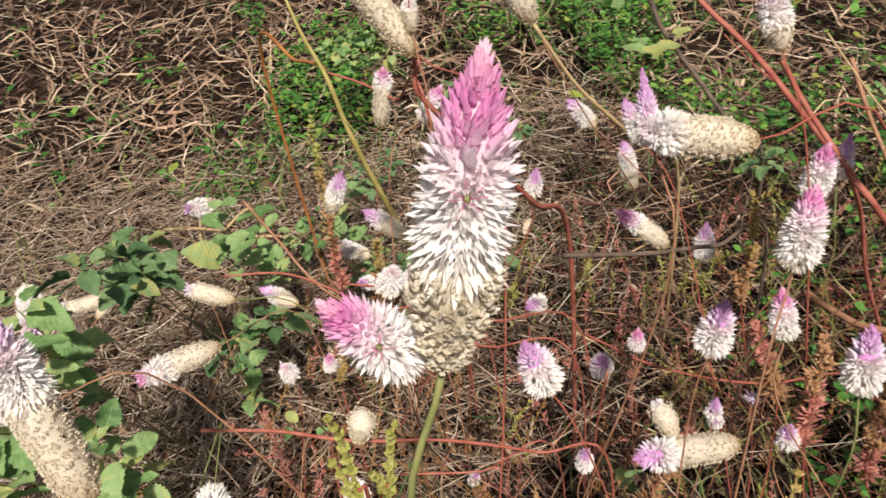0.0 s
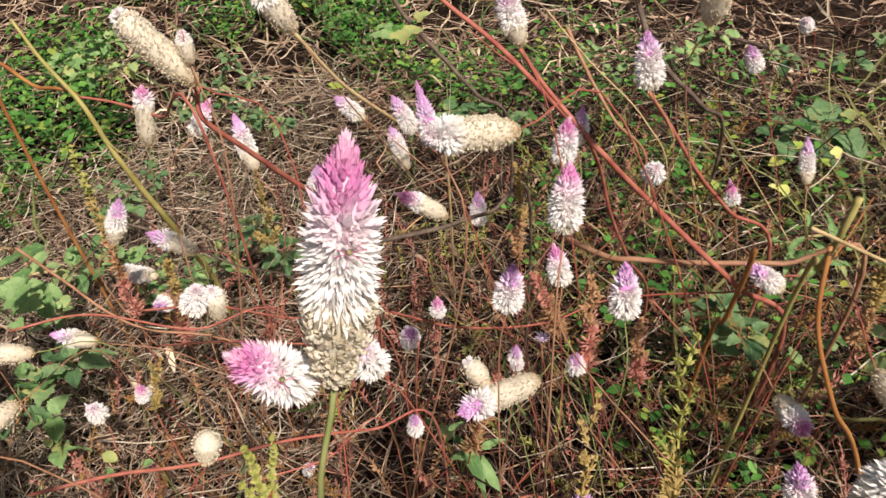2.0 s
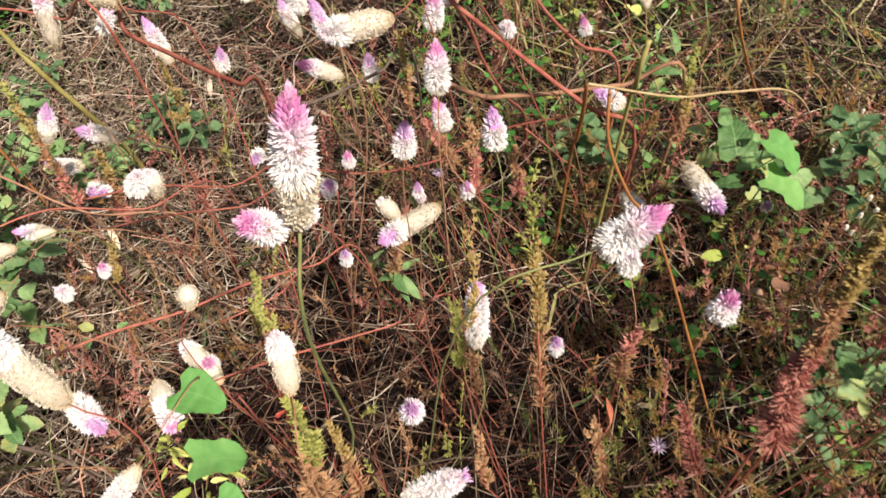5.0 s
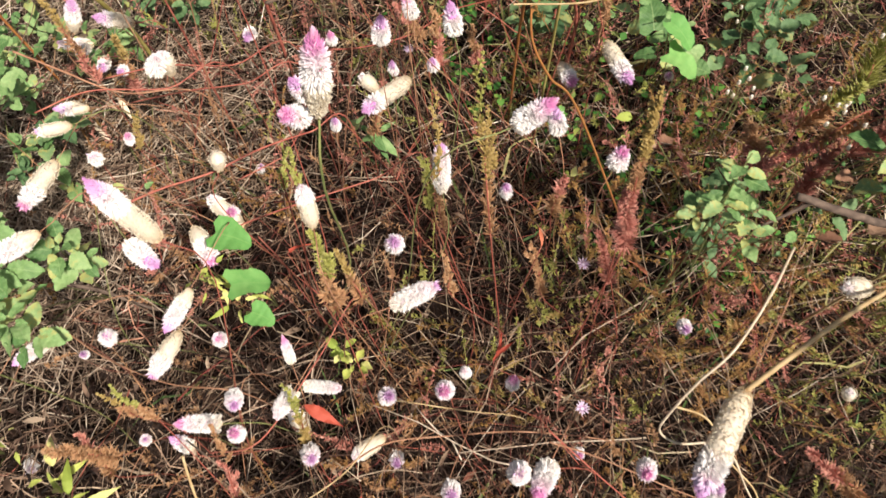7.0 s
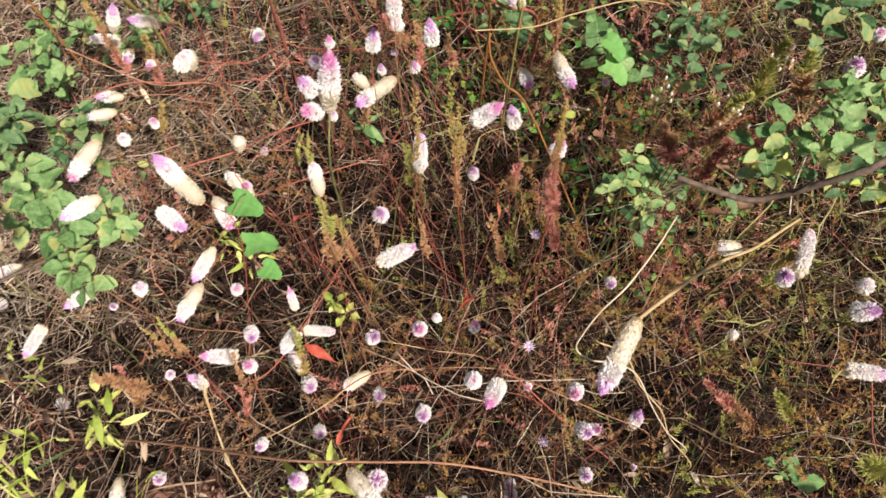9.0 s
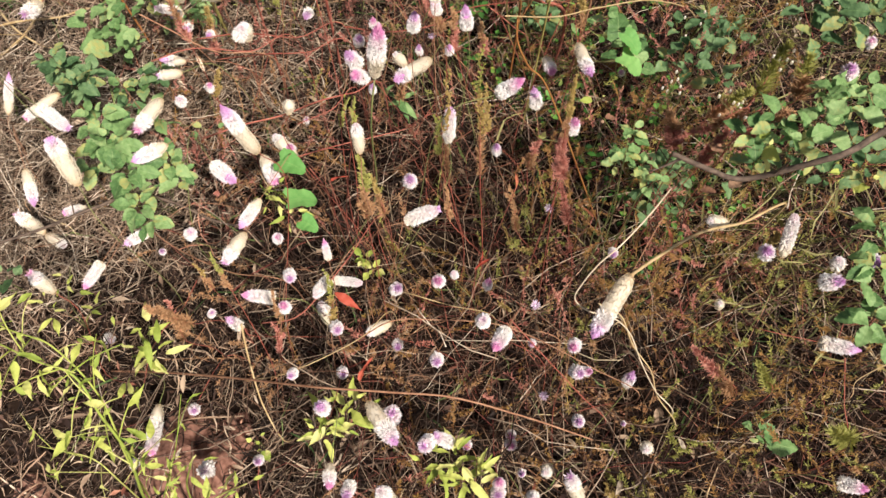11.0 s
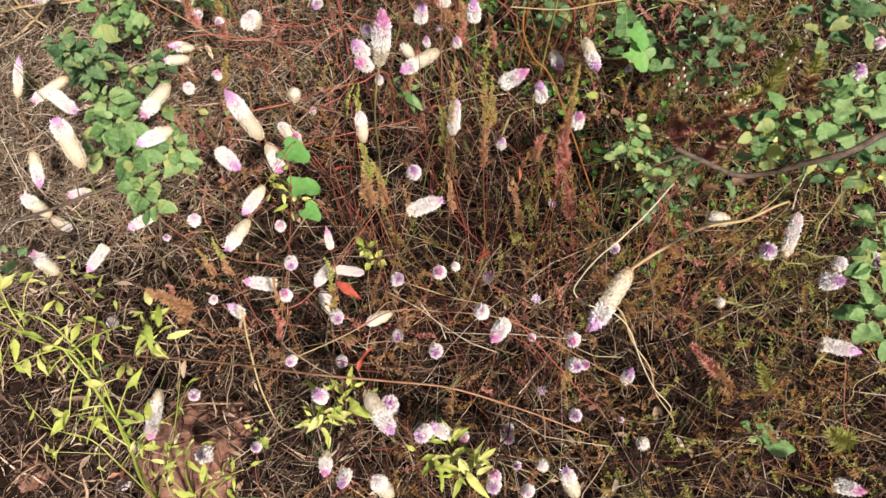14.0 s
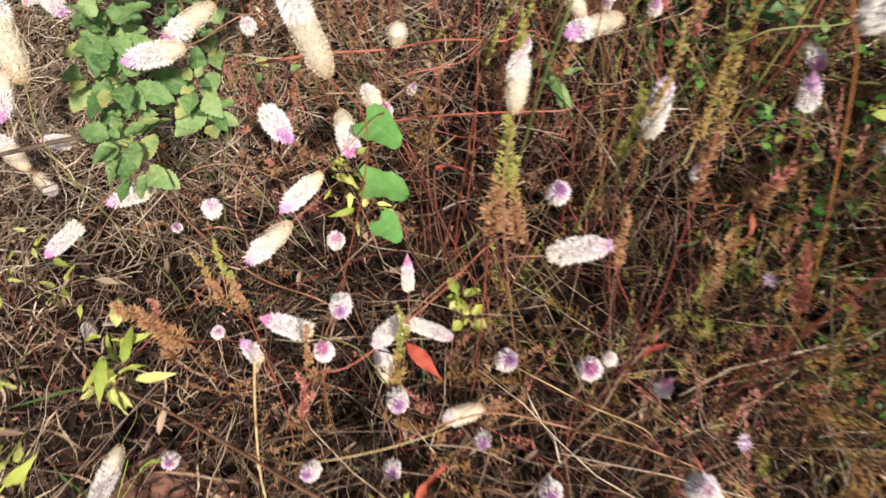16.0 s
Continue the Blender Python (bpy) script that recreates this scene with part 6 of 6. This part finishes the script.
# ---- seed spikes of grassy weeds ----
def seed_spike(label, base, tip, r, mats, needles=260, foot=None, needle=0.0013):
    b, t = np.asarray(base, float), np.asarray(tip, float)
    f = foot or (b[0] + rng.normal(0, 0.05), b[1] + rng.normal(0, 0.05))
    g = np.array([f[0], f[1], ground_height(*f) - 0.003])
    plant = tagged(new("seed_spike_weed"), label, "weed")
    plant.location = g
    pile = Pile()
    pile.tube(glide([np.zeros(3), (b - g) * 0.5 + np.append(rng.normal(0, 0.02, 2), 0.01), b - g, (b + t) / 2 - g], 5), 0.0009, 6, 0.0006)
    part("stem", pile, M_REDSTEM, plant)
    cuts = np.linspace(0, 1, len(mats) + 1)
    for mat, lo, hi in zip(mats, cuts, cuts[1:]):
        sp = Pile()
        way = (t - b)
        for k in range(5):
            q = lo + (hi - lo) * k / 5
            rr = r * (1.05 - 0.65 * q)
            sprig_into(sp, b + way * q - g, way / np.linalg.norm(way) + rng.normal(0, 0.16, 3), np.linalg.norm(way) * (hi - lo) * 0.32, rr, needles // (5 * len(mats)), needle)
        part("seed_tuft", sp, mat, plant, "", False)
    return plant


seed_spike("tall golden seed spike standing upright", (0.298, 0.322, 0.400), (0.360, 0.424, 0.560), 0.0109, (M_RUST, M_GOLD, M_GREENGOLD,), 700)
seed_spike("tall slender tan seed spike", (0.279, 0.385, 0.340), (0.309, 0.426, 0.540), 0.0070, (M_RUST, M_GOLD, M_GOLD,), 520)
seed_spike("bright green young seed spike among dry stems", (0.279, 0.409, 0.360), (0.284, 0.417, 0.460), 0.0080, (M_GREENGOLD,), 280)
seed_spike("yellow and orange feathery seed spike with rosy foot", (0.308, 0.193, 0.667), (0.311, 0.207, 0.799), 0.0065, (M_ROSE, M_RUST, M_GOLD, M_GOLD,), 2600, needle=0.0006)
seed_spike("rosy feathery weed tuft among dry stems", (0.312, 0.185, 0.617), (0.306, 0.197, 0.687), 0.0110, (M_ROSE, M_ROSE,), 1500, needle=0.0006)
seed_spike("golden and rust bushy seed spike", (0.118, 0.360, 0.400), (0.136, 0.380, 0.540), 0.0147, (M_RUST, M_GREENGOLD,), 560)
seed_spike("greenish thin tip on a faded spike", (0.147, 0.408, 0.580), (0.150, 0.393, 0.660), 0.0036, (M_GREENGOLD,), 220)
seed_spike("rust seed spike leaning over", (0.150, 0.366, 0.360), (0.152, 0.394, 0.440), 0.0113, (M_RUST, M_GOLD,), 320)
seed_spike("green brown seed spike among dry stems", (-0.111, 0.417, 0.300), (-0.104, 0.417, 0.440), 0.0069, (M_RUST, M_GREENGOLD,), 300)
seed_spike("green brown seed spike among dry stems", (-0.137, 0.450, 0.260), (-0.133, 0.456, 0.360), 0.0064, (M_RUST, M_GOLD,), 240)
seed_spike("low rusty bushy weed among dry stems", (-0.210, 0.468, 0.140), (-0.241, 0.481, 0.260), 0.0186, (M_RUST, M_RUST,), 520)
seed_spike("low rusty bushy weed among dry stems", (-0.238, 0.461, 0.100), (-0.215, 0.491, 0.220), 0.0151, (M_RUST, M_ROSE,), 360)
seed_spike("thin rust seed spike among dry stems", (-0.104, 0.309, 0.200), (-0.055, 0.357, 0.360), 0.0082, (M_ROSE, M_RUST,), 320)
seed_spike("thin rust seed spike among dry stems", (0.243, 0.320, 0.300), (0.251, 0.343, 0.380), 0.0082, (M_RUST,), 220)
seed_spike("rosy feathery weed tuft in litter", (0.093, 0.969, 0.120), (0.109, 0.944, 0.280), 0.0170, (M_ROSE, M_RUST, M_GOLD,), 420)
seed_spike("small olive seed spike among dry stems", (0.002, 0.311, 0.200), (0.028, 0.339, 0.340), 0.0093, (M_GOLD, M_GREENGOLD,), 320)
seed_spike("rust weed tuft beside a pink flower", (0.487, -0.160, 0.200), (0.439, -0.067, 0.300), 0.0182, (M_RUST, M_ROSE,), 520)
seed_spike("green needle-leaved tuft among dry stems", (0.535, -0.190, 0.200), (0.522, -0.141, 0.260), 0.0166, (M_GREENGOLD,), 300)
seed_spike("green needle-leaved tuft among dry stems", (0.588, -0.322, 0.200), (0.547, -0.284, 0.260), 0.0269, (M_GREENGOLD, M_GREENGOLD,), 420)
seed_spike("rusty creeping feathery weed", (0.648, 0.156, 0.500), (0.531, 0.180, 0.500), 0.0139, (M_RUST, M_ROSE,), 520)
seed_spike("yellow-green needle-leaved tuft in litter", (0.589, -0.016, 0.320), (0.604, -0.004, 0.420), 0.0130, (M_GREENGOLD, M_GOLD,), 320)
seed_spike("green seed spike standing in litter", (0.388, 0.425, 0.300), (0.388, 0.435, 0.420), 0.0085, (M_GOLD,), 260)
seed_spike("rust brown feathery weed in litter", (0.355, 0.274, 0.200), (0.352, 0.302, 0.340), 0.0107, (M_RUST,), 260)
seed_spike("rust brown feathery weed in litter", (0.325, 0.614, 0.200), (0.363, 0.628, 0.300), 0.0138, (M_RUST, M_ROSE,), 320)
seed_spike("rosy brown feathery weed in litter", (0.439, 0.594, 0.300), (0.429, 0.592, 0.420), 0.0128, (M_ROSE, M_RUST,), 320)
seed_spike("golden feathery spike with rosy foot", (0.055, 0.959, 0.200), (0.062, 0.993, 0.420), 0.0127, (M_ROSE, M_RUST, M_GOLD, M_GREENGOLD,), 640)
seed_spike("golden brown seed spike among dry stems", (0.442, 0.730, 0.320), (0.416, 0.691, 0.480), 0.0088, (M_RUST, M_GOLD,), 420)
seed_spike("rust feathery weed among dry stems", (0.487, 0.708, 0.200), (0.433, 0.684, 0.340), 0.0155, (M_RUST, M_ROSE,), 460)
seed_spike("rust feathery weed among dry stems", (0.522, 0.612, 0.200), (0.498, 0.604, 0.320), 0.0119, (M_ROSE, M_RUST,), 420)
seed_spike("yellow-green seed spike by a dry stick", (0.626, 0.481, 0.350), (0.578, 0.462, 0.520), 0.0096, (M_RUST, M_GOLD, M_GREENGOLD,), 560)
seed_spike("yellow-brown seed spike among green leaves", (0.237, 1.110, 0.100), (0.244, 1.056, 0.260), 0.0120, (M_GOLD,), 300)
seed_spike("small olive seed spike among dry stems", (0.043, 0.856, 0.150), (0.070, 0.831, 0.250), 0.0082, (M_GOLD,), 260)
seed_spike("green young seed spike among dry stems", (0.142, 0.446, 0.520), (0.157, 0.435, 0.600), 0.0041, (M_GREENGOLD,), 300)
seed_spike("low yellow-green feathery weed mass in litter", (0.643, 0.204, 0.420), (0.685, 0.187, 0.480), 0.0200, (M_RUST, M_GREENGOLD,), 420)
seed_spike("low rosy feathery weed mass in litter", (0.623, 0.142, 0.460), (0.681, 0.120, 0.520), 0.0206, (M_ROSE, M_RUST,), 420)
seed_spike("low yellow-green feathery weed mass in litter", (0.745, 0.196, 0.400), (0.807, 0.222, 0.460), 0.0271, (M_GREENGOLD, M_GREENGOLD,), 420)
seed_spike("low yellow-green feathery weed mass in litter", (0.776, 0.149, 0.420), (0.805, 0.182, 0.480), 0.0264, (M_RUST, M_GREENGOLD,), 420)
seed_spike("low rosy feathery weed mass in litter", (0.578, 0.193, 0.400), (0.576, 0.230, 0.460), 0.0218, (M_ROSE, M_RUST,), 420)
seed_spike("low rosy feathery weed mass in litter", (0.577, 0.146, 0.420), (0.612, 0.153, 0.480), 0.0170, (M_ROSE, M_ROSE,), 420)
seed_spike("low rosy feathery weed mass in litter", (0.423, 0.223, 0.240), (0.435, 0.272, 0.300), 0.0146, (M_ROSE, M_ROSE,), 420)
seed_spike("low rosy feathery weed mass in litter", (0.405, 0.329, 0.300), (0.427, 0.340, 0.360), 0.0142, (M_RUST, M_ROSE,), 420)


# ---- small things ----
def star_flower(place, r, rays=13):
    p = np.asarray(place, float)
    f = (p[0] + rng.normal(0, 0.01), p[1] + rng.normal(0, 0.01))
    g = np.array([f[0], f[1], ground_height(*f) - 0.002])
    plant = tagged(new("star_flower"), "tiny lilac star flower with thin rays", "flower", "lilac star flowers")
    plant.location = g
    pile = Pile()
    pile.tube(glide([np.zeros(3), (p - g) * 0.5 + [0.006, 0, 0], p - g], 5), 0.0006, 5)
    part("stem", pile, M_BROWNSTEM, plant)
    head = Pile()
    for i in range(rays):
        a = i * 2 * np.pi / rays + rng.normal(0, 0.08)
        d, sd = np.array([math.cos(a), math.sin(a), 0.35]), np.array([-math.sin(a), math.cos(a), 0])
        o = p - g
        l = r * rng.uniform(0.85, 1.1)
        head.add([o, o + d * l * 0.6 + sd * l * 0.11, o + d * l, o + d * l * 0.6 - sd * l * 0.11, o + d * l * 0.6 + [0, 0, l * 0.05]], [(0, 1, 4), (1, 2, 4), (2, 3, 4), (3, 0, 4)], [[0, 0], [0.6, 0], [1, 0], [0.6, 0], [0.6, 0]])
    part("ray_ring", head, M_LILAC, plant, "", False)
    eye = Pile()
    eye.tube([p - g, p - g + [0, 0, r * 0.12], p - g + [0, 0, r * 0.22]], r * 0.25, 7, r * 0.1)
    part("eye", eye, M_PURPLE, plant)


def clod(place, size, label, flat=0.6):
    bm = bmesh.new()
    bmesh.ops.create_icosphere(bm, subdivisions=4, radius=1.0)
    seed = rng.uniform(0, 50)
    for v in bm.verts:
        k = 1 + 0.45 * noise.noise(v.co * 1.3 + Vector((seed, 0, 0))) + 0.18 * noise.noise(v.co * 4 + Vector((seed, 3, 0))) + 0.06 * noise.noise(v.co * 11 + Vector((0, seed, 0)))
        v.co = Vector((v.co.x * k, v.co.y * k, v.co.z * k * flat)) * size
    me = bpy.data.meshes.new("clod")
    bm.to_mesh(me)
    bm.free()
    me.materials.append(M_CLOD)
    ob = tagged(new("soil_clod", me), label, "soil clod")
    ob.location = (place[0], place[1], ground_height(place[0], place[1]) + size * flat * 0.45)


def bud_cluster(place, count):
    """A spray of tiny round white buds on hair-thin stalks."""
    p = np.asarray(place, float)
    g = np.array([p[0], p[1], ground_height(p[0], p[1]) - 0.002])
    plant = tagged(new("white_bud_weed"), "spray of tiny round white flower buds", "weed", "white bud sprays")
    plant.location = g
    pile = Pile()
    pile.tube(glide([np.zeros(3), (p - g) * 0.5 + [0.01, 0.006, 0], p - g], 5), 0.0008, 5, 0.0005)
    part("stem", pile, M_GREENSTEM, plant)
    for i in range(count):
        e = p - g + rng.normal(0, 0.012, 3)
        bud = Pile()
        bud.tube([e, e + [0, 0, 0.0012], e + [0, 0, 0.003], e + [0, 0, 0.0048], e + [0, 0, 0.0056]], 0.0022, 7, 0.0016)
        part("bud", bud, M_WHITE, plant)
        tw = Pile()
        tw.tube([p - g - [0, 0, 0.015], (p - g + e) / 2, e], 0.0004, 4)
        part("twig", tw, M_GREENSTEM, plant)


star_flower((0.415, 0.267, 0.238), 0.0098)
star_flower((0.232, 0.017, 0.150), 0.0102)
star_flower((0.272, 0.126, 0.310), 0.0089)
star_flower((0.219, -0.055, 0.300), 0.0077)
star_flower((0.419, 0.642, 0.300), 0.0085)
clod((-0.368, 0.305), 0.1, "broad bare reddish brown crumbly hump of soil", 0.38)
clod((-0.270, 0.330), 0.03, "small reddish soil clod")
clod((-0.566, 0.280), 0.05, "pinkish brown crumbly soil clod")
clod((0.759, 0.698), 0.04, "dark reddish soil clod under weeds")
clod((1.267, 0.905), 0.05, "pinkish brown soil clod on litter")
clod((-0.660, 0.440), 0.03, "small brown soil clod")
bud_cluster((0.638, 0.280, 0.400), 7)
bud_cluster((0.676, 0.196, 0.450), 6)
bud_cluster((0.625, 0.151, 0.500), 7)
bud_cluster((0.834, 0.416, 0.300), 5)
bud_cluster((0.785, 0.197, 0.450), 7)
bud_cluster((0.922, 0.282, 0.400), 5)
